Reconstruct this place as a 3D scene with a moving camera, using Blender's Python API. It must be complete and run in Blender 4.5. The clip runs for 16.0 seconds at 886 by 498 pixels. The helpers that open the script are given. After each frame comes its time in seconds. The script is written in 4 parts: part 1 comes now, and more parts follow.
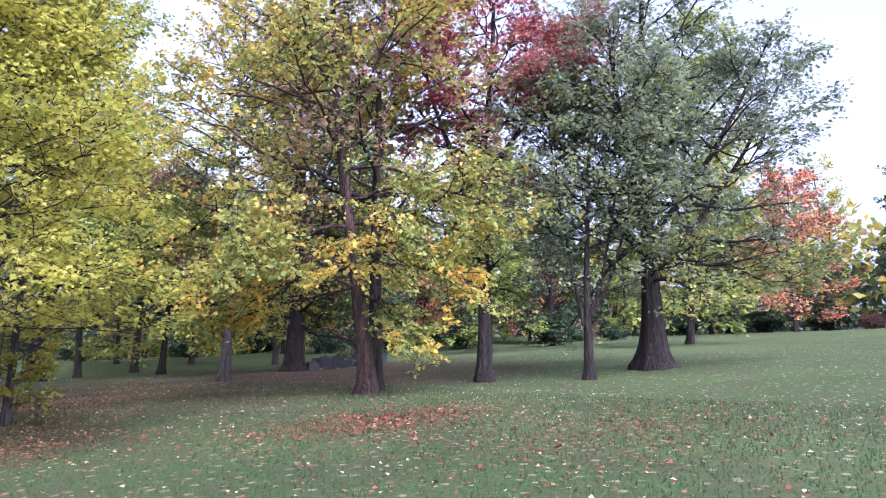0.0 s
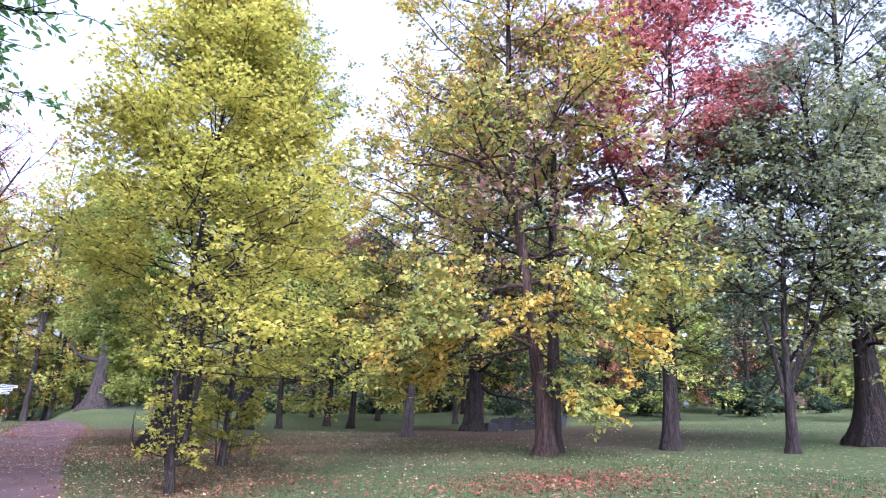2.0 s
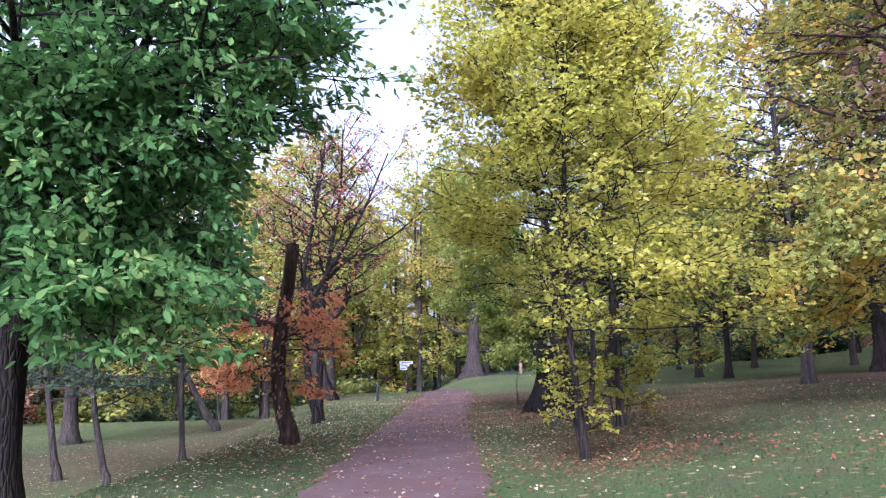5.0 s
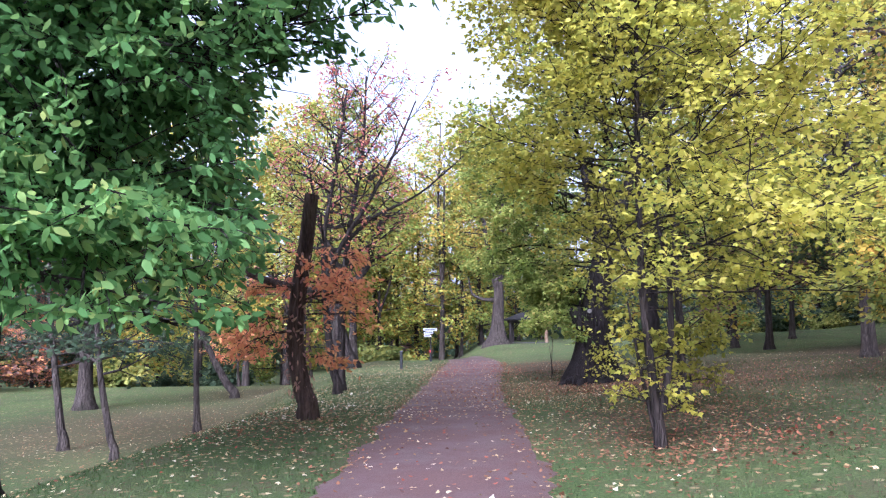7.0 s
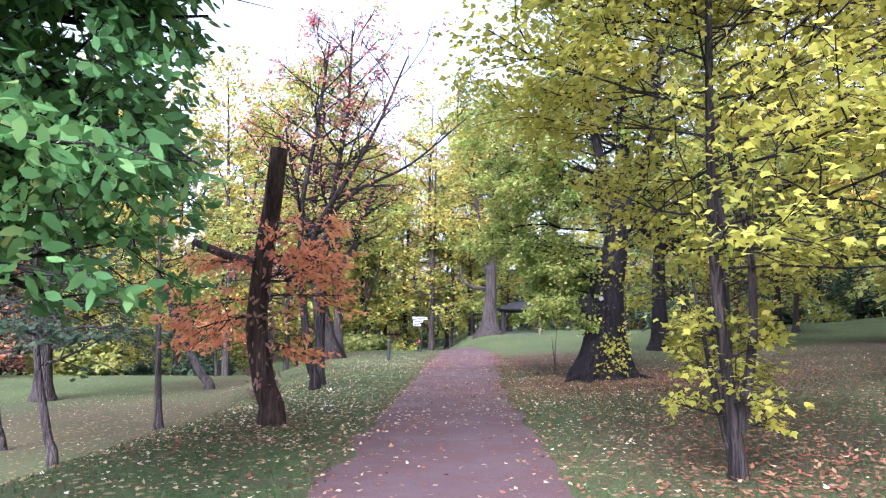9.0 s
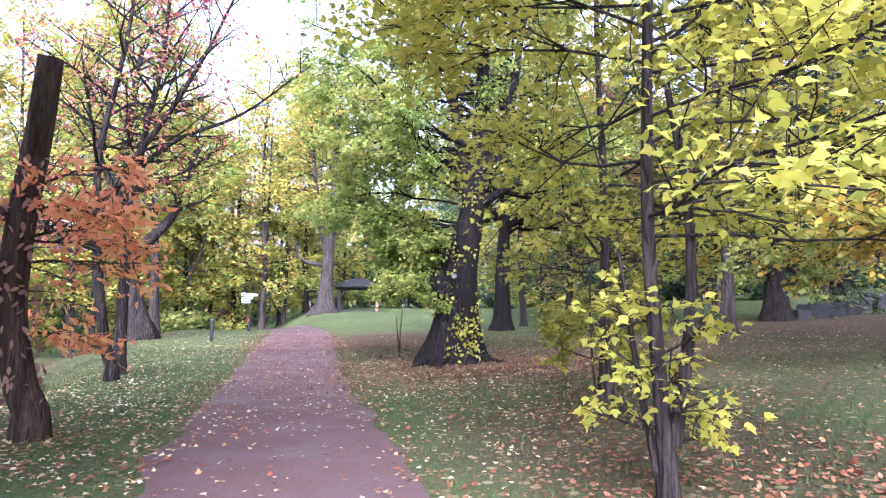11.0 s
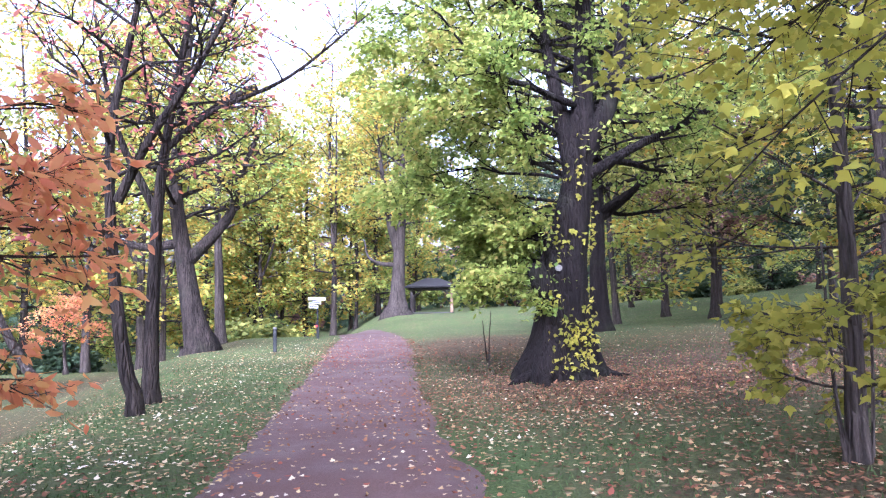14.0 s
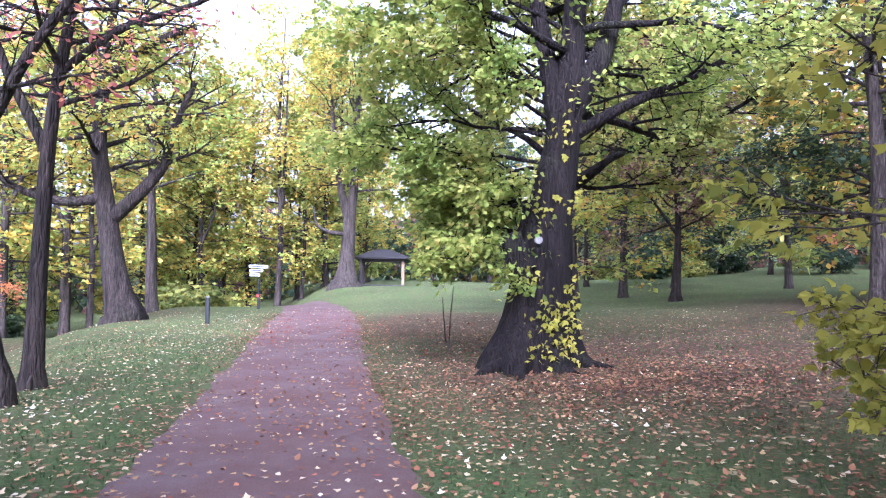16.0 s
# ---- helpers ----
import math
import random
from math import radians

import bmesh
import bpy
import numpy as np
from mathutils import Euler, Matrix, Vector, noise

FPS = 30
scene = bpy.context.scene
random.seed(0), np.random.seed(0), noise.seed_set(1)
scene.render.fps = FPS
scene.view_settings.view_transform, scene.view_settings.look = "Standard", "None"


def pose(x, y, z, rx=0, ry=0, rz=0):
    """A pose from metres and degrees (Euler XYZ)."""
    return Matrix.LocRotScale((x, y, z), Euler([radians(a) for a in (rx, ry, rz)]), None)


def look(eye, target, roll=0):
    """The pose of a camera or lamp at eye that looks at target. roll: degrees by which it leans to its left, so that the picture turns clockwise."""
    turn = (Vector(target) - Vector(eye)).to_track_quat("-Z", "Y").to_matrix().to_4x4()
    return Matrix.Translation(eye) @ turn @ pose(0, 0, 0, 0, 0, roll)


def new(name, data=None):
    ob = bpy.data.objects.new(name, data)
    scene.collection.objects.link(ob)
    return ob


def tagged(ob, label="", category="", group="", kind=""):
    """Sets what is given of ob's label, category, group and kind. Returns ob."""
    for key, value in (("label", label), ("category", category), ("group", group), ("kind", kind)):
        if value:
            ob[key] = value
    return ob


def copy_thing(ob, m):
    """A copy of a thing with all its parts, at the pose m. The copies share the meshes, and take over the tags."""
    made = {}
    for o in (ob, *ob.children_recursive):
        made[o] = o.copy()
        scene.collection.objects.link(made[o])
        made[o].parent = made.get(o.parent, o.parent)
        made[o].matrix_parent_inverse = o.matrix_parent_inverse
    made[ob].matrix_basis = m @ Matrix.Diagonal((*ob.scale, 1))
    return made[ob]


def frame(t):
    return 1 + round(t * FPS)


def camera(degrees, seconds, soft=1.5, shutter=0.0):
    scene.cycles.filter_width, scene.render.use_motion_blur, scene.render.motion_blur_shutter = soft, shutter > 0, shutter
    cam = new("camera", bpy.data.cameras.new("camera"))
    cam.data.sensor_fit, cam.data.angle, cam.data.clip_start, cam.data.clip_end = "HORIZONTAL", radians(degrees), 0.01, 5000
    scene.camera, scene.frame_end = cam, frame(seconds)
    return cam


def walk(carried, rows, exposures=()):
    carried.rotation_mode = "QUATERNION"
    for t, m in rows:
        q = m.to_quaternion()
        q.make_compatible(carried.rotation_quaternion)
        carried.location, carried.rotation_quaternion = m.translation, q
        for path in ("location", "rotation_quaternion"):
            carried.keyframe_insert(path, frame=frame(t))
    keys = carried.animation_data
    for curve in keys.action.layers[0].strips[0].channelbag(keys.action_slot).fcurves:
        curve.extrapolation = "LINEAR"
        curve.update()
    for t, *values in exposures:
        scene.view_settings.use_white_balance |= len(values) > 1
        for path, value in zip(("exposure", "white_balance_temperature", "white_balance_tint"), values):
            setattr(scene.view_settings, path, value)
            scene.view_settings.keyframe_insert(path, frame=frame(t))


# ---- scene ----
cam = camera(66.0, 16.0, soft=1.2)
walk(cam, [
    (0, look((1.080, -4.544, 1.554), (7.758, 2.727, 3.144), 0.89)),
    (0.5, look((0.881, -4.687, 1.489), (6.862, 3.131, 3.257), 1.63)),
    (1, look((0.903, -4.763, 1.438), (6.212, 3.459, 3.491), 2.37)),
    (1.5, look((0.939, -4.819, 1.419), (5.821, 3.602, 3.707), 3.25)),
    (2, look((0.956, -4.752, 1.437), (5.409, 3.879, 3.822), 3.28)),
    (2.5, look((0.963, -4.404, 1.438), (4.864, 4.490, 3.823), 3.59)),
    (3, look((0.844, -4.244, 1.434), (3.998, 4.991, 3.618), 2.95)),
    (3.5, look((0.774, -4.008, 1.444), (2.727, 5.585, 3.484), -0.77)),
    (4, look((0.744, -3.684, 1.455), (1.553, 6.108, 3.321), -2.08)),
    (4.5, look((0.646, -3.418, 1.408), (0.871, 6.418, 3.194), -1.90)),
    (7, look((0.187, -1.272, 1.422), (-0.172, 8.643, 2.669), -0.74)),
    (7.5, look((0.041, -0.629, 1.419), (0.188, 9.300, 2.602), -0.62)),
    (8, look((0.028, 0.003, 1.414), (0.185, 9.930, 2.605), -0.48)),
    (8.5, look((-0.013, 0.633, 1.392), (-0.154, 10.561, 2.583), -0.84)),
    (9, look((-0.018, 1.171, 1.394), (-0.227, 11.108, 2.492), -0.08)),
    (9.5, look((0.009, 1.730, 1.407), (-0.130, 11.679, 2.406), 0.06)),
    (10, look((-0.082, 2.267, 1.407), (0.907, 12.180, 2.280), 0.95)),
    (12.5, look((-0.094, 4.970, 1.485), (2.396, 14.625, 2.242), 0.41)),
    (13, look((-0.028, 5.608, 1.497), (1.368, 15.479, 2.272), -0.53)),
    (13.5, look((-0.006, 6.085, 1.485), (1.252, 15.975, 2.259), -1.14)),
    (14, look((0.063, 6.763, 1.475), (1.237, 16.664, 2.245), -1.30)),
    (14.5, look((0.078, 7.302, 1.485), (1.165, 17.214, 2.245), -1.54)),
    (15, look((0.083, 7.677, 1.510), (1.762, 17.505, 2.275), -1.09)),
    (15.5, look((0.140, 8.155, 1.513), (1.946, 17.961, 2.267), -0.48)),
    (16, look((0.152, 8.869, 1.485), (2.045, 18.681, 1.861), 0.72)),
], exposures=[(0, 1.85, 4950, 30), (1, 2.05, 4950, 31), (2.5, 1.98, 4950, 30), (4.5, 1.78, 5000, 29), (8, 2.15, 5050, 26), (12.5, 2.74, 5000, 28), (16, 2.74, 4900, 31)])

# ---- sky and sun: a bright, thin overcast ----
world = bpy.data.worlds.new("overcast_sky")
scene.world = world
world.use_nodes = True
wn, wl = world.node_tree.nodes, world.node_tree.links
sky = wn.new("ShaderNodeTexSky")
sky.sky_type = "NISHITA"
sky.sun_disc = False
sky.sun_elevation = radians(37)
sky.sun_rotation = radians(198)
sky.air_density, sky.dust_density, sky.ozone_density = 0.8, 6.0, 1.0
pale = wn.new("ShaderNodeHueSaturation")
pale.inputs["Saturation"].default_value = 0.22
wl.new(sky.outputs["Color"], pale.inputs["Color"])
wl.new(pale.outputs["Color"], wn["Background"].inputs["Color"])
wn["Background"].inputs["Strength"].default_value = 0.15
sun = new("sun", bpy.data.lights.new("sun", "SUN"))
sun.data.energy, sun.data.angle, sun.data.color = 0.85, radians(40), (1.0, 0.96, 0.9)
sun.matrix_world = look((-8, -24, 19), (0, 0, 0))

rng = np.random.default_rng(11)


# ---- lie of the land ----
def ss(a, b, v):
    t = min(1.0, max(0.0, (v - a) / (b - a)))
    return t * t * (3 - 2 * t)


LAWN_U = (-30, -4, 0, 5.7, 9.4, 14.8, 17, 20.3, 38, 48, 58, 90)
LAWN_Z = (-0.25, -0.12, 0.0, 0.32, 0.58, 0.8, 0.98, 1.34, 2.6, 3.35, 4.3, 6.0)


def height(x, y):
    """Ground height: a level path, a bank falling to the west, a lawn rising to the south-east, a knoll at the far end."""
    z = -0.13 - 0.08 * ss(11, 17, y)
    right = ss(1.3, 4.2, x)
    z = z * (1 - right) + right * float(np.interp(x - 0.3 * y, LAWN_U, LAWN_Z))
    bx = x + 2.2 * ss(22, 32, y)
    z -= 1.55 * ss(-3.4, -9.5, bx) * (0.75 + 0.25 * ss(4, 12, y))
    z += 0.7 * ss(46, 62, y) * ss(-0.5, 3, x)
    z += 0.25 * math.exp(-((x - 8.5) ** 2 + (y - 32) ** 2) / 30)
    z -= 2.2 * ss(43, 62, y) * ss(1.5, -4, x)
    z += 0.03 * noise.noise((x * 0.35, y * 0.35, 0)) * ss(1.3, 2.4, abs(x))
    return z


# ---- materials ----
def material(name):
    m = bpy.data.materials.new(name)
    m.use_nodes = True
    n, l = m.node_tree.nodes, m.node_tree.links
    return m, n, l, n["Principled BSDF"]


def ramp(n, stops):
    r = n.new("ShaderNodeValToRGB")
    e = r.color_ramp.elements
    e[0].position, e[0].color = stops[0][0], (*stops[0][1], 1)
    e[1].position, e[1].color = stops[-1][0], (*stops[-1][1], 1)
    for p, c in stops[1:-1]:
        q = e.new(p)
        q.color = (*c, 1)
    return r


def noise_tex(n, l, scale, detail=4, rough=0.6, vec=None):
    t = n.new("ShaderNodeTexNoise")
    t.inputs["Scale"].default_value, t.inputs["Detail"].default_value = scale, detail
    t.inputs["Roughness"].default_value = rough
    if vec:
        l.new(vec, t.inputs["Vector"])
    return t


def mixer(n, l, a, b, fac, mode="MIX"):
    m = n.new("ShaderNodeMix")
    m.data_type, m.blend_type = "RGBA", mode
    for sock, v in ((m.inputs[6], a), (m.inputs[7], b), (m.inputs[0], fac)):
        if isinstance(v, bpy.types.NodeSocket):
            l.new(v, sock)
        elif isinstance(v, tuple):
            sock.default_value = (*v, 1)
        else:
            sock.default_value = v
    return m.outputs[2]


def bumped(n, l, height_socket, bsdf, strength=0.4, distance=0.02):
    b = n.new("ShaderNodeBump")
    b.inputs["Strength"].default_value, b.inputs["Distance"].default_value = strength, distance
    l.new(height_socket, b.inputs["Height"])
    l.new(b.outputs["Normal"], bsdf.inputs["Normal"])


def bark(name, dark, light, scale=1.0):
    m, n, l, p = material(name)
    co = n.new("ShaderNodeTexCoord")
    mp = n.new("ShaderNodeMapping")
    mp.inputs["Scale"].default_value = (9 * scale, 9 * scale, 1.6 * scale)
    l.new(co.outputs["Object"], mp.inputs["Vector"])
    a = noise_tex(n, l, 2.4, 6, 0.7, mp.outputs["Vector"])
    b = noise_tex(n, l, 0.9, 3, 0.5, co.outputs["Object"])
    v = n.new("ShaderNodeTexVoronoi")
    v.feature, v.inputs["Scale"].default_value = "DISTANCE_TO_EDGE", 1.7
    l.new(mp.outputs["Vector"], v.inputs["Vector"])
    r = ramp(n, [(0.3, dark), (0.55, tuple((x + y) / 2 for x, y in zip(dark, light))), (0.75, light)])
    l.new(a.outputs["Fac"], r.inputs["Fac"])
    moss = ramp(n, [(0.56, (0, 0, 0)), (0.72, (0.5, 0.5, 0.5))])
    l.new(b.outputs["Fac"], moss.inputs["Fac"])
    col = mixer(n, l, r.outputs["Color"], (0.032, 0.036, 0.022), moss.outputs["Color"])
    broad = n.new("ShaderNodeMapping")
    broad.inputs["Scale"].default_value = (6 * scale, 6 * scale, 0.5 * scale)
    l.new(co.outputs["Object"], broad.inputs["Vector"])
    fur = noise_tex(n, l, 1.4, 4, 0.65, broad.outputs["Vector"])
    fr = ramp(n, [(0.38, (0.5, 0.47, 0.46)), (0.58, (1.25, 1.2, 1.15))])
    l.new(fur.outputs["Fac"], fr.inputs["Fac"])
    col = mixer(n, l, col, fr.outputs["Color"], 1.0, "MULTIPLY")
    l.new(col, p.inputs["Base Color"])
    p.inputs["Roughness"].default_value = 0.95
    p.inputs["Specular IOR Level"].default_value = 0.15
    vr = ramp(n, [(0.0, (0, 0, 0)), (0.25, (1, 1, 1))])
    l.new(v.outputs["Distance"], vr.inputs["Fac"])
    hs = mixer(n, l, a.outputs["Color"], vr.outputs["Color"], 0.55)
    bumped(n, l, hs, p, 1.0, 0.05)
    return m


def leafy(name, stops, through_light=0.45):
    """Leaves: one tint a leaf, drifting over the crown, part of the light passing through."""
    m, n, l, p = material(name)
    geo = n.new("ShaderNodeNewGeometry")
    co = n.new("ShaderNodeTexCoord")
    nz = noise_tex(n, l, 0.55, 2, 0.5, co.outputs["Object"])
    add = n.new("ShaderNodeMath")
    add.operation = "MULTIPLY_ADD"
    l.new(nz.outputs["Fac"], add.inputs[0])
    add.inputs[1].default_value = 1.3
    sub = n.new("ShaderNodeMath")
    sub.operation = "MULTIPLY_ADD"
    l.new(geo.outputs["Random Per Island"], sub.inputs[0])
    sub.inputs[1].default_value, sub.inputs[2].default_value = 0.62, -0.46
    l.new(sub.outputs[0], add.inputs[2])
    r = ramp(n, stops)
    l.new(add.outputs[0], r.inputs["Fac"])
    oi = n.new("ShaderNodeObjectInfo")
    hs = n.new("ShaderNodeHueSaturation")
    vr = n.new("ShaderNodeMapRange")
    vr.inputs["To Min"].default_value, vr.inputs["To Max"].default_value = 0.8, 1.2
    l.new(oi.outputs["Random"], vr.inputs["Value"])
    l.new(vr.outputs["Result"], hs.inputs["Value"])
    l.new(r.outputs["Color"], hs.inputs["Color"])
    l.new(hs.outputs["Color"], p.inputs["Base Color"])
    p.inputs["Roughness"].default_value = 0.75
    p.inputs["Specular IOR Level"].default_value = 0.15
    tr = n.new("ShaderNodeBsdfTranslucent")
    l.new(hs.outputs["Color"], tr.inputs["Color"])
    mx = n.new("ShaderNodeMixShader")
    mx.inputs[0].default_value = through_light
    l.new(p.outputs[0], mx.inputs[1])
    l.new(tr.outputs[0], mx.inputs[2])
    l.new(mx.outputs[0], n["Material Output"].inputs["Surface"])
    return m


BARK = bark("dark_bark", (0.013, 0.0105, 0.0095), (0.058, 0.046, 0.04))
# bark colour lowered to hold the shade around the old maples
BARK_DARK = bark("shade_darkened_bark", (0.006, 0.0046, 0.0045), (0.022, 0.017, 0.016))
BARK_GREY = bark("grey_brown_bark", (0.022, 0.018, 0.016), (0.1, 0.083, 0.073))
BARK_RUSSET = bark("russet_bark", (0.024, 0.016, 0.013), (0.1, 0.066, 0.053))
YELLOW = leafy("yellow_green_leaf", [(0.0, (0.2, 0.22, 0.04)), (0.4, (0.4, 0.385, 0.062)), (0.75, (0.51, 0.455, 0.075)), (1.0, (0.6, 0.52, 0.15))], 0.66)
GOLD = leafy("golden_leaf", [(0.0, (0.24, 0.24, 0.05)), (0.4, (0.44, 0.35, 0.06)), (0.8, (0.58, 0.38, 0.07)), (1.0, (0.55, 0.29, 0.08))], 0.54)
OLIVE = leafy("olive_leaf", [(0.0, (0.1, 0.145, 0.04)), (0.45, (0.24, 0.26, 0.065)), (0.8, (0.4, 0.37, 0.09)), (1.0, (0.52, 0.4, 0.11))], 0.54)
GREEN = leafy("green_leaf", [(0.0, (0.07, 0.15, 0.045)), (0.5, (0.13, 0.27, 0.08)), (0.85, (0.24, 0.38, 0.11)), (1.0, (0.38, 0.42, 0.12))], 0.58)
LIME = leafy("light_green_leaf", [(0.0, (0.16, 0.25, 0.05)), (0.5, (0.36, 0.43, 0.09)), (0.85, (0.54, 0.53, 0.13)), (1.0, (0.6, 0.47, 0.14))], 0.58)
GREYGREEN = leafy("grey_green_leaf", [(0.0, (0.13, 0.155, 0.1)), (0.5, (0.23, 0.26, 0.155)), (0.85, (0.31, 0.33, 0.17)), (1.0, (0.46, 0.41, 0.15))], 0.56)
RED = leafy("red_leaf", [(0.0, (0.27, 0.075, 0.07)), (0.5, (0.45, 0.14, 0.13)), (1.0, (0.5, 0.24, 0.14))], 0.55)
ORANGE = leafy("orange_leaf", [(0.0, (0.7, 0.22, 0.13)), (0.45, (0.85, 0.38, 0.18)), (0.8, (0.86, 0.48, 0.18)), (1.0, (0.8, 0.57, 0.2))], 0.62)
RUSSET = leafy("russet_leaf", [(0.0, (0.2, 0.115, 0.09)), (0.5, (0.31, 0.17, 0.14)), (1.0, (0.35, 0.26, 0.12))], 0.5)
DARKGREEN = leafy("dark_green_leaf", [(0.0, (0.035, 0.06, 0.035)), (0.6, (0.07, 0.105, 0.055)), (1.0, (0.14, 0.16, 0.075))], 0.42)
FALLEN_PALE = leafy("fallen_pale_leaf", [(0.0, (0.24, 0.13, 0.065)), (0.35, (0.38, 0.26, 0.12)), (0.7, (0.53, 0.43, 0.27)), (1.0, (0.66, 0.6, 0.5))], 0.15)
FALLEN_RED = leafy("fallen_red_leaf", [(0.0, (0.14, 0.055, 0.035)), (0.5, (0.3, 0.085, 0.05)), (1.0, (0.38, 0.2, 0.1))], 0.15)
FALLEN_BROWN = leafy("fallen_brown_leaf", [(0.0, (0.06, 0.03, 0.018)), (0.4, (0.15, 0.07, 0.036)), (0.8, (0.27, 0.135, 0.066)), (1.0, (0.4, 0.26, 0.14))], 0.1)
GRASS = leafy("grass_blade", [(0.0, (0.032, 0.052, 0.018)), (0.6, (0.058, 0.09, 0.03)), (1.0, (0.12, 0.13, 0.05))], 0.3)


def lawn_material():
    m, n, l, p = material("mown_grass_with_litter_and_canopy_shade")
    co = n.new("ShaderNodeTexCoord")
    v = co.outputs["Object"]
    big = noise_tex(n, l, 0.16, 4, 0.6, v)
    mid = noise_tex(n, l, 1.1, 5, 0.65, v)
    fine = noise_tex(n, l, 26, 6, 0.75, v)
    g = ramp(n, [(0.25, (0.027, 0.045, 0.014)), (0.5, (0.062, 0.09, 0.028)), (0.75, (0.132, 0.18, 0.052))])
    l.new(fine.outputs["Fac"], g.inputs["Fac"])
    dry = ramp(n, [(0.44, (0, 0, 0)), (0.66, (0.6, 0.6, 0.6))])
    l.new(mid.outputs["Fac"], dry.inputs["Fac"])
    c = mixer(n, l, g.outputs["Color"], (0.085, 0.066, 0.038), dry.outputs["Color"])
    # leaf-litter browns, darkened to carry the shade beneath the crowns as well
    litter = ramp(n, [(0.3, (0.03, 0.019, 0.014)), (0.55, (0.075, 0.043, 0.029)), (0.8, (0.15, 0.088, 0.055))])
    l.new(fine.outputs["Fac"], litter.inputs["Fac"])
    # bare, leaf-covered earth: soft-edged ovals under the old trees; the (16, 18) oval paints in canopy shade
    total = None
    for cx, cy, rx, ry, k in ((6.3, 20.5, 6, 6.5, 1.0), (13, 22, 9, 8, 0.9), (9, 15, 5, 6, 0.6), (21, 27, 10, 9, 0.85), (3.6, 10, 2.4, 3.4, 0.7), (4.2, 29, 3.4, 9, 0.8), (16, 18, 10, 6, 0.75), (-12, 24, 6, 9, 0.6), (-10, 38, 6, 7, 0.6)):
        mp = n.new("ShaderNodeMapping")
        mp.vector_type = "TEXTURE"
        mp.inputs["Location"].default_value = (cx, cy, 0)
        mp.inputs["Scale"].default_value = (rx, ry, 1e3)
        l.new(v, mp.inputs["Vector"])
        ln = n.new("ShaderNodeVectorMath")
        ln.operation = "LENGTH"
        l.new(mp.outputs["Vector"], ln.inputs[0])
        wob = n.new("ShaderNodeMath")
        wob.operation = "MULTIPLY_ADD"
        l.new(mid.outputs["Fac"], wob.inputs[0])
        wob.inputs[1].default_value = 0.9
        l.new(ln.outputs["Value"], wob.inputs[2])
        mr = n.new("ShaderNodeMapRange")
        mr.inputs["From Min"].default_value, mr.inputs["From Max"].default_value = 1.65, 0.95
        mr.inputs["To Min"].default_value, mr.inputs["To Max"].default_value = 0, k
        l.new(wob.outputs[0], mr.inputs["Value"])
        if total is None:
            total = mr.outputs["Result"]
        else:
            mxm = n.new("ShaderNodeMath")
            mxm.operation = "MAXIMUM"
            l.new(total, mxm.inputs[0])
            l.new(mr.outputs["Result"], mxm.inputs[1])
            total = mxm.outputs[0]
    c = mixer(n, l, c, litter.outputs["Color"], total)
    # small leaves trodden into the turf
    for scale, size, dots in ((4.5, 0.19, [(0.0, (0.16, 0.1, 0.05)), (0.5, (0.3, 0.22, 0.12)), (1.0, (0.42, 0.34, 0.2))]), (7.0, 0.17, [(0.0, (0.07, 0.035, 0.022)), (1.0, (0.16, 0.085, 0.05))])):
        vo = n.new("ShaderNodeTexVoronoi")
        vo.inputs["Scale"].default_value = scale
        l.new(v, vo.inputs["Vector"])
        near = ramp(n, [(size, (0.6, 0.6, 0.6)), (size + 0.07, (0, 0, 0))])
        l.new(vo.outputs["Distance"], near.inputs["Fac"])
        tint = ramp(n, dots)
        l.new(vo.outputs["Color"], tint.inputs["Fac"])
        c = mixer(n, l, c, tint.outputs["Color"], near.outputs["Color"])
    tone = ramp(n, [(0.3, (0.75, 0.75, 0.75)), (0.7, (1.2, 1.2, 1.15))])
    l.new(big.outputs["Fac"], tone.inputs["Fac"])
    c = mixer(n, l, c, tone.outputs["Color"], 1.0, "MULTIPLY")
    l.new(c, p.inputs["Base Color"])
    p.inputs["Roughness"].default_value = 0.95
    p.inputs["Specular IOR Level"].default_value = 0.15
    bumped(n, l, fine.outputs["Fac"], p, 0.8, 0.05)
    return m


def path_material():
    m, n, l, p = material("red_brown_packed_earth")
    co = n.new("ShaderNodeTexCoord")
    v = co.outputs["Object"]
    fine = noise_tex(n, l, 60, 5, 0.7, v)
    mid = noise_tex(n, l, 0.9, 6, 0.62, v)
    a = ramp(n, [(0.3, (0.048, 0.022, 0.018)), (0.5, (0.08, 0.038, 0.032)), (0.7, (0.125, 0.066, 0.058))])
    l.new(fine.outputs["Fac"], a.inputs["Fac"])
    worn = ramp(n, [(0.4, (0, 0, 0)), (0.72, (0.5, 0.5, 0.5))])
    l.new(mid.outputs["Fac"], worn.inputs["Fac"])
    c = mixer(n, l, a.outputs["Color"], (0.08, 0.058, 0.061), worn.outputs["Color"])
    l.new(c, p.inputs["Base Color"])
    rr = ramp(n, [(0.42, (0.9, 0.9, 0.9)), (0.7, (0.62, 0.62, 0.62))])
    l.new(mid.outputs["Fac"], rr.inputs["Fac"])
    l.new(rr.outputs["Color"], p.inputs["Roughness"])
    bumped(n, l, fine.outputs["Fac"], p, 0.5, 0.012)
    return m


LAWN, PATH = lawn_material(), path_material()


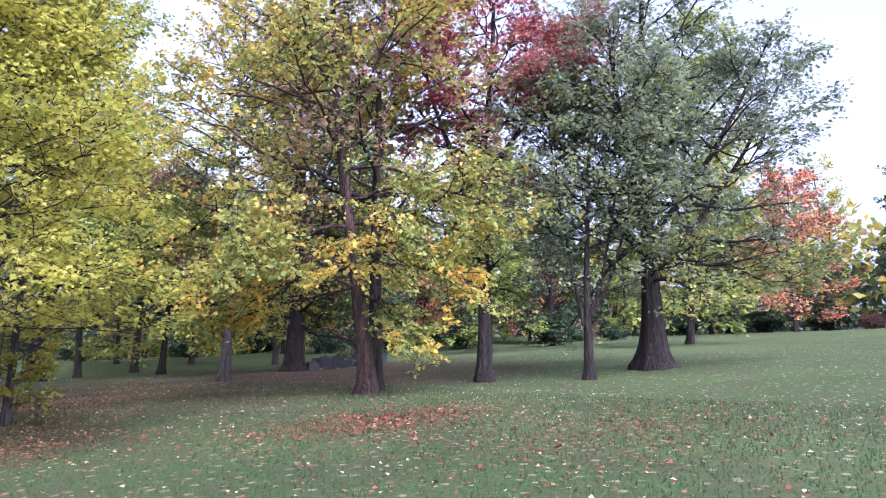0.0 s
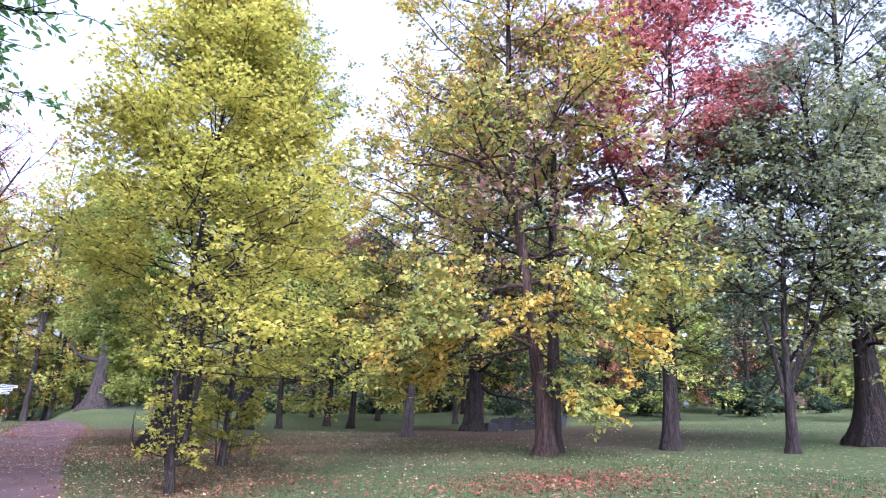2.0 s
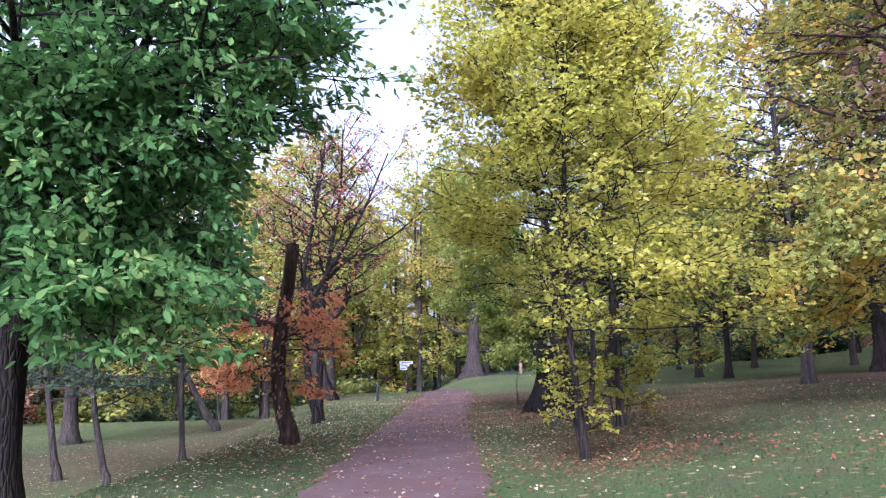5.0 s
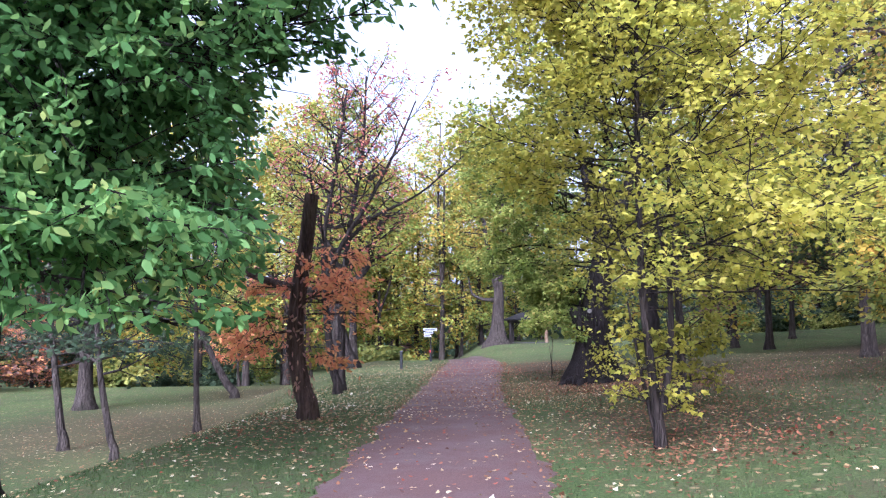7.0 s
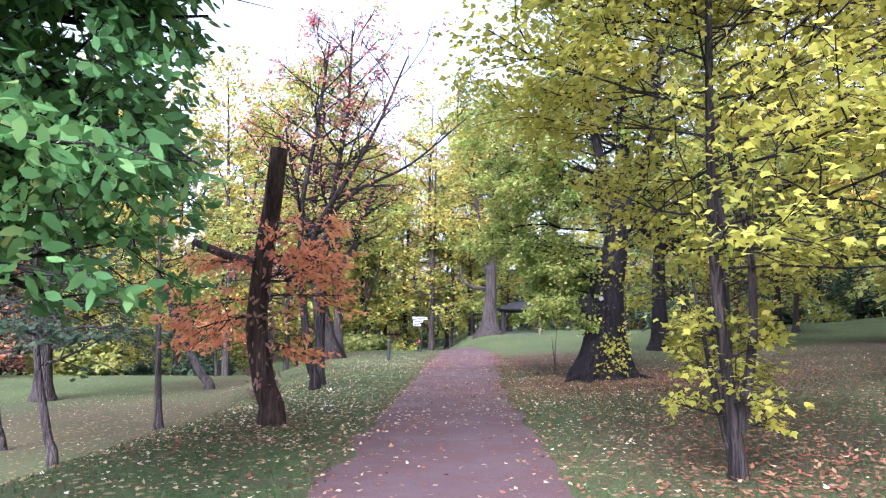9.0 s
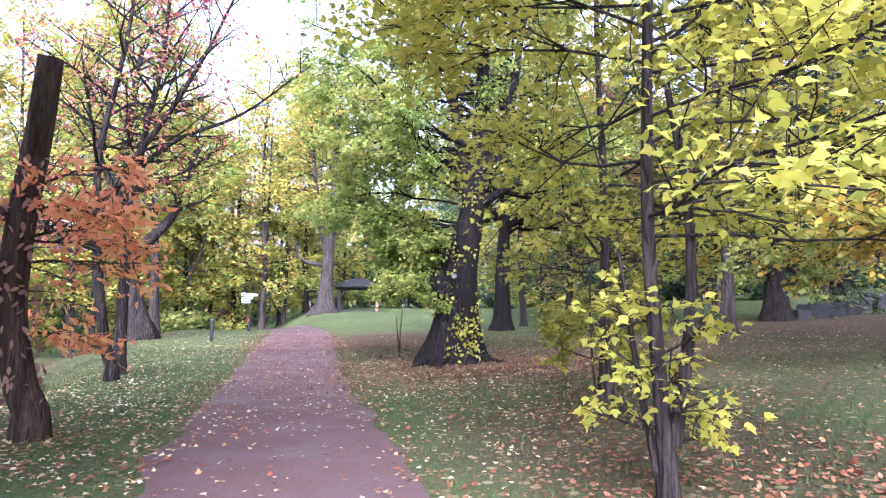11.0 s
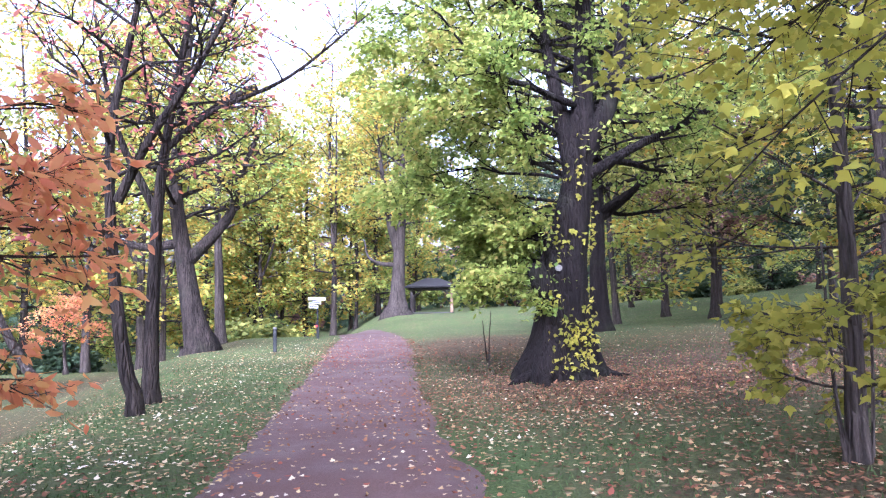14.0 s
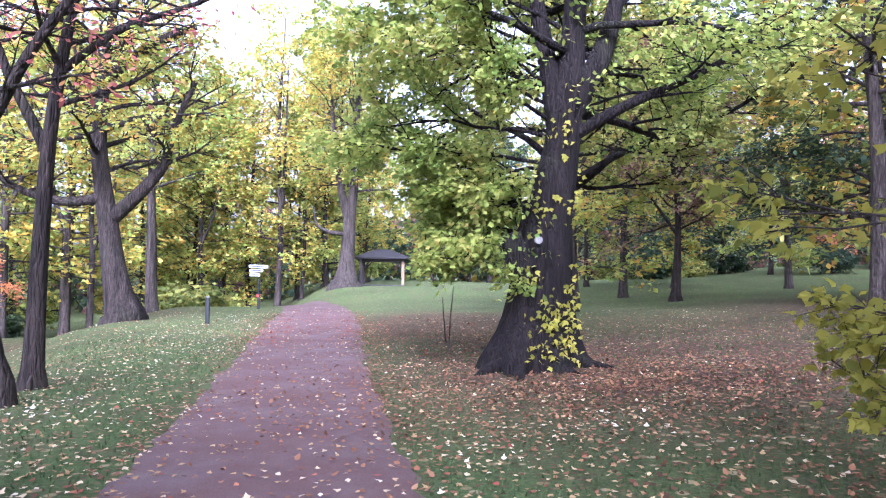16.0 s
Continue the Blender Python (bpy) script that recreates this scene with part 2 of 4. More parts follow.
def plain(name, col, rough=0.7, metal=0.0, grain=20.0, vary=0.25):
    m, n, l, p = material(name)
    co = n.new("ShaderNodeTexCoord")
    t = noise_tex(n, l, grain, 5, 0.65, co.outputs["Object"])
    r = ramp(n, [(0.3, tuple(c * (1 - vary) for c in col)), (0.7, tuple(min(1, c * (1 + vary)) for c in col))])
    l.new(t.outputs["Fac"], r.inputs["Fac"])
    l.new(r.outputs["Color"], p.inputs["Base Color"])
    p.inputs["Roughness"].default_value, p.inputs["Metallic"].default_value = rough, metal
    bumped(n, l, t.outputs["Fac"], p, 0.3, 0.01)
    return m


TIMBER = plain("weathered_timber", (0.17, 0.105, 0.06), 0.75, 0, 14)
DARKWOOD = plain("dark_timber", (0.025, 0.018, 0.015), 0.8, 0, 14)
SHINGLE = plain("dark_shingle", (0.012, 0.01, 0.01), 0.97, 0, 18)
BLACKPAINT = plain("black_paint", (0.009, 0.009, 0.01), 0.7, 0, 30)
PALECAP = plain("weathered_pale_wood", (0.12, 0.11, 0.1), 0.8, 0, 25, 0.4)
WHITEPAINT = plain("white_sign_paint", (0.6, 0.6, 0.6), 0.5, 0, 30, 0.06)
LETTER = plain("sign_letter_black", (0.03, 0.03, 0.03), 0.6, 0, 30)
REDPAINT = plain("red_marker", (0.45, 0.05, 0.04), 0.5, 0, 30)
STONE = plain("dark_stone", (0.035, 0.033, 0.031), 0.9, 0, 9, 0.4)
CUTWOOD = plain("sawn_end_grain", (0.3, 0.2, 0.12), 0.85, 0, 25, 0.35)


# ---- mesh helpers ----
def empty(name, x, y, z=None, **tags):
    e = new(name)
    e.location = (x, y, height(x, y) if z is None else z)
    return tagged(e, **tags)


def mesh_part(name, verts, faces, mat, parent=None, label="", smooth=False):
    me = bpy.data.meshes.new(name)
    me.from_pydata([tuple(map(float, v)) for v in verts] if not isinstance(verts, np.ndarray) else verts.tolist(), [], faces if not isinstance(faces, np.ndarray) else faces.tolist())
    me.materials.append(mat)
    if smooth:
        me.polygons.foreach_set("use_smooth", np.ones(len(me.polygons), dtype=bool))
    ob = new(name, me)
    ob.parent = parent
    if label:
        tagged(ob, label=label)
    return ob


def part(name, bm, mat, parent=None, label="", smooth=False):
    me = bpy.data.meshes.new(name)
    bm.to_mesh(me)
    bm.free()
    me.materials.append(mat)
    if smooth:
        me.polygons.foreach_set("use_smooth", np.ones(len(me.polygons), dtype=bool))
    ob = new(name, me)
    ob.parent = parent
    if label:
        tagged(ob, label=label)
    return ob


def box_bm(sx, sy, sz, m=None, bevel=0.01, bm=None):
    bm = bm or bmesh.new()
    made = bmesh.ops.create_cube(bm, size=1, matrix=(m or Matrix()) @ Matrix.Diagonal((sx, sy, sz, 1)))
    if bevel:
        edges = list({e for v in made["verts"] for e in v.link_edges})
        bmesh.ops.bevel(bm, geom=edges, offset=bevel, segments=1, affect="EDGES")
    return bm


class Tubes:
    """Tapered tubes along polylines, gathered into one mesh."""

    def __init__(self):
        self.v, self.f, self.n = [], [], 0

    def add(self, pts, radii, sides=6, flare=None, cap=True):
        pts = np.asarray(pts, float)
        radii = np.asarray(radii, float)
        d = np.gradient(pts, axis=0)
        d /= np.linalg.norm(d, axis=1)[:, None] + 1e-9
        ref = np.where(np.abs(d[:, 2:3]) < 0.9, np.array([[0, 0, 1.0]]), np.array([[1.0, 0, 0]]))
        if np.abs(d[0, 2]) > 0.6:
            ref = np.tile([[1.0, 0.13, 0]], (len(d), 1))
        a = np.cross(d, ref)
        a /= np.linalg.norm(a, axis=1)[:, None] + 1e-9
        b = np.cross(d, a)
        th = np.linspace(0, 2 * np.pi, sides, endpoint=False)
        rad = radii[:, None] * np.ones(sides)
        if flare is not None:
            rad = rad * flare(th, len(pts))
        ring = pts[:, None] + rad[..., None] * (np.cos(th)[None, :, None] * a[:, None] + np.sin(th)[None, :, None] * b[:, None])
        k = len(pts)
        self.v.append(ring.reshape(-1, 3))
        i, j = np.meshgrid(np.arange(k - 1), np.arange(sides), indexing="ij")
        j2 = (j + 1) % sides
        q = np.stack([i * sides + j, i * sides + j2, (i + 1) * sides + j2, (i + 1) * sides + j], -1).reshape(-1, 4) + self.n
        self.f += q.tolist()
        if cap:
            self.f.append([self.n + (k - 1) * sides + s for s in range(sides)])
        self.n += k * sides

    def make(self, name, mat, parent, label=""):
        return mesh_part(name, np.concatenate(self.v), self.f, mat, parent, label, smooth=True)


MAPLE = np.array([(0, 0), (0.30, 0.12), (0.5, 0.42), (0.24, 0.5), (0.0, 1.0), (-0.24, 0.5), (-0.5, 0.42), (-0.30, 0.12)])
OVAL = np.array([(0, 0), (0.2, 0.3), (0.17, 0.65), (0, 1.0), (-0.17, 0.65), (-0.2, 0.3)])
RHOMB = np.array([(0, 0), (0.36, 0.42), (0, 1.0), (-0.36, 0.42)])


def leaves(name, pos, size, mat, parent, r, shape=MAPLE, out=None, flat=0.75, droop=0.35, label=""):
    """A crown of single leaves, each its own island: blades mostly level, tips out and down."""
    n = len(pos)
    nor = r.normal(0, 1, (n, 3)) * (1 - flat) * 1.4
    nor[:, 2] += flat + 0.15
    nor /= np.linalg.norm(nor, axis=1)[:, None]
    tip = r.normal(0, 1, (n, 3))
    if out is not None:
        tip = tip * 0.7 + out
    tip[:, 2] -= droop * 2
    tip -= (tip * nor).sum(1)[:, None] * nor * 0.75
    tip /= np.linalg.norm(tip, axis=1)[:, None] + 1e-9
    side = np.cross(nor, tip)
    side /= np.linalg.norm(side, axis=1)[:, None] + 1e-9
    s = (size * r.uniform(0.65, 1.25, n))[:, None, None]
    curl = -0.25 * np.abs(shape[:, 0]) + 0.05
    v = pos[:, None] + s * (shape[None, :, 0:1] * side[:, None] + shape[None, :, 1:2] * tip[:, None] + curl[None, :, None] * np.cross(tip, side)[:, None])
    k = len(shape)
    me = bpy.data.meshes.new(name)
    me.vertices.add(n * k)
    me.vertices.foreach_set("co", v.astype(np.float32).ravel())
    me.loops.add(n * k)
    me.loops.foreach_set("vertex_index", np.arange(n * k, dtype=np.int32))
    me.polygons.add(n)
    me.polygons.foreach_set("loop_start", np.arange(0, n * k, k, dtype=np.int32))
    me.update(calc_edges=True)
    me.materials.append(mat)
    ob = new(name, me)
    ob.parent = parent
    if label:
        tagged(ob, label=label)
    return ob


def unit(v):
    v = np.asarray(v, float)
    return v / (np.linalg.norm(v) + 1e-9)


def wander(r, start, way, length, n, wild=0.25, lift=0.0):
    """A crooked line of n points from start, bending up (lift > 0) or down."""
    pts, d = [np.asarray(start, float)], unit(way)
    for _ in range(n - 1):
        d = unit(d + r.normal(0, wild, 3) * 0.5 + np.array([0, 0, lift / n]))
        pts.append(pts[-1] + d * length / (n - 1))
    return np.array(pts)


class Tree:
    """A tree in its own frame, its base at the origin: trunk lines, limbs, branches, twigs, leaf places."""

    def __init__(self, seed, x=900, y=900, fine=True, hung=False, skirt=0.0):
        self.r = np.random.default_rng(seed)
        self.x, self.y, self.z, self.fine, self.hung, self.skirt = x, y, height(x, y), fine, hung, skirt
        self.trunks, self.boughs, self.small, self.pos, self.stems = [], [], Tubes(), [], []

    def clear(self, p):
        """Which points stand clear of the headroom kept over the path."""
        p = np.atleast_2d(p)
        if self.hung:
            return ((p[:, 0] + self.x < np.minimum(-1.6, -0.1 - 0.35 * (p[:, 1] + self.y - 1))) & (p[:, 2] + self.z > 1.5)) | ((p[:, 2] + self.z > 5.1) & (p[:, 0] + self.x < 0.1 + 0.7 * (p[:, 2] + self.z > 6) - 1.3 * np.maximum(0, p[:, 1] + self.y - 7.3))) | (np.hypot(p[:, 0], p[:, 1]) < 1.2)
        if self.skirt and ((np.hypot(p[:, 0], p[:, 1]) > 1.1) & (p[:, 2] < self.skirt)).any():
            return (np.abs(p[:, 0] + self.x - 0.1) > 1.45) & ((np.hypot(p[:, 0], p[:, 1]) < 1.1) | (p[:, 2] > self.skirt))
        return (np.abs(p[:, 0] + self.x - 0.1) > 1.45) | (p[:, 2] + self.z > 3.3) | (p[:, 1] + self.y > 36)

    def stem(self, line, r0, r1, sides=12, flare=0.5, roots=5, lumps=0.0):
        line = np.asarray(line, float)
        t = np.linspace(0, 1, 4 * (len(line) - 1) + 1)
        k = np.linspace(0, 1, len(line))
        pts = np.stack([np.interp(t, k, line[:, c]) for c in range(3)], 1)
        for _ in range(2):
            pts[1:-1] = 0.25 * pts[:-2] + 0.5 * pts[1:-1] + 0.25 * pts[2:]
        low = np.array([[0, 0, -0.35], [0, 0, 0.12], [0, 0, 0.3]]) + [line[0][0], line[0][1], line[0][2]]
        low[:, :2] += np.outer([-0.02, 0.01, 0.02], unit(line[1] - line[0])[:2])
        if flare > 0:
            pts = np.concatenate([low, pts[pts[:, 2] > line[0][2] + 0.42]])
        z = pts[:, 2] - line[0][2]
        rad = np.interp(np.linspace(0, 1, len(pts)), [0, 1], [r0, r1])
        rad = rad * (1 + flare * np.exp(-np.maximum(z, 0) / (0.8 * r0 + 0.06)))
        ph = self.r.uniform(0, 6.28)

        def lobes(th, n):
            a = np.exp(-np.maximum(z, 0) / (1.5 * r0 + 0.05))[:, None] * (0.32 if flare > 0 else 0)
            out = 1 + a * np.maximum(np.cos(roots * th + ph), -0.3)[None]
            if lumps:
                g = np.random.default_rng(5)
                for _ in range(14):
                    zc, tc, w = g.uniform(0.3, 4.5), g.uniform(0, 6.28), g.uniform(0.18, 0.45)
                    dt = np.angle(np.exp(1j * (th - tc)))
                    out = out + lumps * g.uniform(0.3, 1) * np.exp(-((z[:, None] - zc) / w) ** 2 - (dt[None] / 0.6) ** 2)
            return out * (1 + 0.04 * np.sin(3 * th[None] + z[:, None] * 1.7))

        tube = Tubes()
        tube.add(pts, rad, sides, lobes)
        self.trunks.append(tube)
        self.stems.append((pts, rad))
        return pts

    def twigs(self, line, rad, n, length, per, spread=0.22, wild=0.5, level=0.6):
        """Branchlets with leaves along the outer part of a branch."""
        for _ in range(n):
            k = self.r.uniform(0.25, 1.0)
            i = min(len(line) - 2, int(k * (len(line) - 1)))
            p = line[i] + (line[i + 1] - line[i]) * self.r.uniform()
            d = unit(line[i + 1] - line[i])
            w = unit(d + self.r.normal(0, 0.75, 3) * (1, 1, level))
            L = length * self.r.uniform(0.5, 1.2)
            q = wander(self.r, p, w, L, 4, wild, -0.25)
            if not self.clear(q).all():
                continue
            if self.fine:
                self.small.add(q[[0, 2, 3]], np.linspace(min(rad * 0.35, 0.012) + 0.002, 0.002, 3), 3, cap=False)
            m = max(1, int(per * self.r.uniform(0.6, 1.4)))
            s = self.r.uniform(0.2, 1.08, m)
            base = np.stack([np.interp(s * 3, range(4), q[:, c]) for c in range(3)], 1)
            base = base + self.r.normal(0, spread, (m, 3)) * (1, 1, 0.5) * L
            self.pos.append(base[self.clear(base)])

    def bough(self, start, way, length, rad, sub=6, tw=4, per=10, lift=0.15, wild=0.3, twl=0.5, bare=0.25, sides=6, level=0.6):
        """A limb with branches, their twigs and leaves."""
        n = max(5, int(length * 2.2)) if self.fine else 5
        sides = sides if self.fine else 3
        line = wander(self.r, start, way, length, n, wild, lift)
        ok = self.clear(line)
        if not ok.all():
            n = int(np.argmin(ok))
            if n < 4:
                return line
            line = line[:n]
        tube = Tubes()
        tube.add(line, np.linspace(rad, max(0.006, rad * 0.18), n), sides)
        self.boughs.append(tube)
        for j in range(sub):
            k = bare + (1 - bare) * (j + self.r.uniform(0.2, 1)) / sub
            i = min(n - 2, int(k * (n - 1)))
            p = line[i]
            d = unit(line[i + 1] - line[i])
            sidew = unit(np.cross(d, (0, 0, 1)) * (1 if j % 2 else -1) + self.r.normal(0, 0.35, 3))
            w = unit(d * self.r.uniform(0.5, 1.1) + sidew * self.r.uniform(0.5, 1.1) + np.array([0, 0, self.r.normal(0.05, 0.3)]))
            L = length * (0.5 - 0.28 * k) * self.r.uniform(0.7, 1.3) + 0.15
            m = 5 if self.fine else 3
            b = wander(self.r, p, w, L, m, wild, lift * 0.5)
            if not self.clear(b).all():
                continue
            self.small.add(b, np.linspace(rad * (1 - 0.7 * k) * 0.5 + 0.004, 0.004, m), 4 if self.fine else 3, cap=False)
            self.twigs(b, rad * 0.4, tw, twl, per, level=level)
        self.twigs(line[int(n * 0.6):], rad * 0.3, tw + 1, twl, per, level=level)
        return line

    def crown(self, lo, hi, shape, n, sub=6, tw=4, per=10, stem=0, rise=(0.15, 0.7), twl=0.5, thick=0.45, lift=0.15, azimuth=None, wild=0.3, bare=0.25, bald=0.0):
        """Limbs up a stem between two heights; shape(k, azimuth) gives their length at the share k of the way up;
        bald: below this height the south side has lost its limbs."""
        pts, rad = self.stems[stem]
        zs = pts[:, 2]
        for j in range(n):
            k = (j + self.r.uniform(0, 1)) / n
            z = lo + (hi - lo) * k
            p = np.array([np.interp(z, zs, pts[:, c]) for c in range(3)])
            rr = np.interp(z, zs, rad)
            a = j * 2.39996 + self.r.uniform(-0.4, 0.4) if azimuth is None else self.r.uniform(*azimuth)
            if bald and z < bald and abs((a + math.pi / 2 + math.pi) % (2 * math.pi) - math.pi) < 0.85:
                continue
            L = shape(k, a) * self.r.uniform(0.75, 1.15)
            el = rise[0] + (rise[1] - rise[0]) * k + self.r.normal(0, 0.12)
            w = (math.cos(a) * math.cos(el), math.sin(a) * math.cos(el), math.sin(el))
            self.bough(p, w, L, min(rr * thick, 0.02 + L * 0.022) + 0.006, sub, tw, per, lift, wild, twl, bare)

    def finish(self, name, x, y, label, wood, crowns, shape=MAPLE, size=0.11, group="", rz=0.0, flat=0.72, keep=1.0, category="tree"):
        """crowns: (material, share or test, label) in turn."""
        e = empty(name, x, y, label=label, category=category, group=group)
        e.rotation_euler[2] = rz
        for k, tube in enumerate(self.trunks):
            tube.make("limb" if k else "trunk", wood, e)
        if self.fine:
            for tube in self.boughs:
                tube.make("branch", wood, e)
        else:
            for tube in self.boughs:
                self.small.v += tube.v
                self.small.f += [[i + self.small.n for i in f] for f in tube.f]
                self.small.n += tube.n
        if self.small.v:
            tagged(self.small.make("twigwork", wood, e), kind="stuff")
        if self.pos and crowns:
            p = np.concatenate(self.pos)
            if keep < 1:
                p = p[self.r.uniform(0, 1, len(p)) < keep]
            out = p * (1, 1, 0) - np.array([0, 0, 0])
            out = out / (np.linalg.norm(out, axis=1)[:, None] + 0.3)
            left = np.ones(len(p), bool)
            for mat, test, lab in crowns:
                if test is None:
                    pick = left.copy()
                elif callable(test):
                    pick = left & test(p, self.r)
                else:
                    pick = left & (self.r.uniform(0, 1, len(p)) < test)
                left &= ~pick
                if pick.any():
                    leaves("crown", p[pick], size, mat, e, self.r, shape, out[pick], flat, label=lab)
        return e


# ---- ground: one sheet to the horizon ----
def axis_steps(lo, hi, step, far):
    mid = np.arange(lo, hi + 1e-6, step)
    grow = np.cumsum(step * 1.22 ** np.arange(1, 60))
    grow = grow[grow < far]
    return np.concatenate([(lo - grow)[::-1], mid, hi + grow])


def ground_sheet():
    xs, ys = axis_steps(-18, 30, 0.4, 1800), axis_steps(-10, 60, 0.5, 1800)
    v = [(x, y, height(x, y)) for y in ys for x in xs]
    nx = len(xs)
    f = [(j * nx + i, j * nx + i + 1, (j + 1) * nx + i + 1, (j + 1) * nx + i) for j in range(len(ys) - 1) for i in range(nx - 1)]
    return tagged(mesh_part("ground", v, f, LAWN, smooth=True), label="mown grass lawn strewn with fallen autumn leaves", category="lawn", kind="structure")


ground_sheet()


def path_x(y):
    """The middle of the path: straight, easing east, then bending west beyond the rise."""
    return -0.15 + 0.028 * max(0, min(y, 38) - 17) - 0.02 * max(0, y - 40) ** 1.7


def path_half(y):
    return 1.2 + 0.3 * ss(18, 34, y)


def path_sheet():
    v, f, cols = [], [], 17
    ys = np.arange(-30, 62, 0.3)
    for j, y in enumerate(ys):
        c, h = path_x(y), path_half(y)
        for i in range(cols):
            k = -1 + 2 * i / (cols - 1)
            wob = 0.2 * noise.noise((y * 0.8, 3 * np.sign(k), 1)) + 0.13 * noise.noise((y * 3.1, 5 * np.sign(k), 2))
            x = c + k * (h + wob)
            edge = 1 - abs(k) ** 4
            v.append((x, y, height(x, y) + 0.002 + 0.022 * edge + 0.002 * noise.noise((x * 2, y * 2, 4)) * edge))
    for j in range(len(ys) - 1):
        for i in range(cols - 1):
            a = j * cols + i
            f.append((a, a + 1, a + cols + 1, a + cols))
    return tagged(mesh_part("path", v, f, PATH, smooth=True), label="red-brown packed earth footpath with damp grey patches", category="path", kind="structure")


path_sheet()


# ---- trees beside the path ----
def cone(R, tip=0.5, power=0.8):
    return lambda k, a: R * (1 - k) ** power + tip


def dome(R, tip=0.6):
    return lambda k, a: R * math.sqrt(max(0.05, math.sin(math.pi * (0.2 + 0.75 * k)))) + tip * (1 - k)


def toward(a0, more):
    """Longer limbs on the side a0 (radians)."""
    return lambda a: 1 + more * max(0, math.cos(a - a0))


def yellow_maple():
    t = Tree(1, 2.62, 7.85, skirt=1.9)
    t.stem([(0, 0, 0), (-0.03, 0, 0.6), (-0.14, 0.02, 2.0), (-0.1, 0, 4.2), (0.02, 0.05, 6.6), (0, 0, 9.4)], 0.072, 0.015, 10, 0.35)
    t.stem([(0.05, 0, 0.45), (0.22, 0.02, 1.3), (0.26, 0.06, 2.2), (0.1, 0.1, 3.2)], 0.055, 0.025, 8, 0)
    t.stem([(-0.02, 0.05, 0.1), (-0.16, 0.12, 0.9), (-0.3, 0.15, 1.9)], 0.04, 0.012, 6, 0)
    t.crown(1.9, 9.2, cone(2.75, 0.6, 0.62), 76, 10, 6, 14, 0, (0.05, 1.0), 0.52, 0.2, 0.06)
    t.crown(0.35, 1.5, lambda k, a: 0.4, 8, 3, 3, 6, 0, (0.1, 0.5), 0.25, 0.14)
    return t.finish("yellow_maple", 2.62, 7.85, "young maple with layered yellow-green autumn leaves beside the path", BARK, [(YELLOW, None, "")], MAPLE, 0.082, flat=0.68)


def small_maple():
    t = Tree(2, 4.28, 12.3)
    t.stem([(0, 0, 0), (0.02, 0, 1.2), (0.03, 0, 3), (-0.05, 0.1, 5.5), (0, 0, 8)], 0.1, 0.02, 10, 0.45)
    t.stem([(-0.12, 0, 0), (-0.2, 0, 0.8), (-0.22, 0, 1.9)], 0.022, 0.01, 5, 0)
    t.stem([(0.13, 0, 0), (0.2, 0.02, 0.7), (0.22, 0, 1.6)], 0.02, 0.01, 5, 0)
    t.crown(3.1, 7.8, dome(2.0), 15, 6, 4, 6, 0, (0.1, 0.9), 0.5, 0.25)
    t.crown(1.6, 2.5, lambda k, a: 1.75, 6, 5, 3, 7, 0, (0.05, 0.25), 0.35, 0.14, -0.1)
    t.crown(0.4, 1.4, lambda k, a: 0.95, 9, 4, 4, 8, 0, (0.05, 0.35), 0.32, 0.12)
    return t.finish("yellow_maple_sapling", 4.28, 12.3, "slender maple with yellow leaves and low leafy shoots", BARK_GREY, [(YELLOW, None, "")], MAPLE, 0.105, flat=0.6)


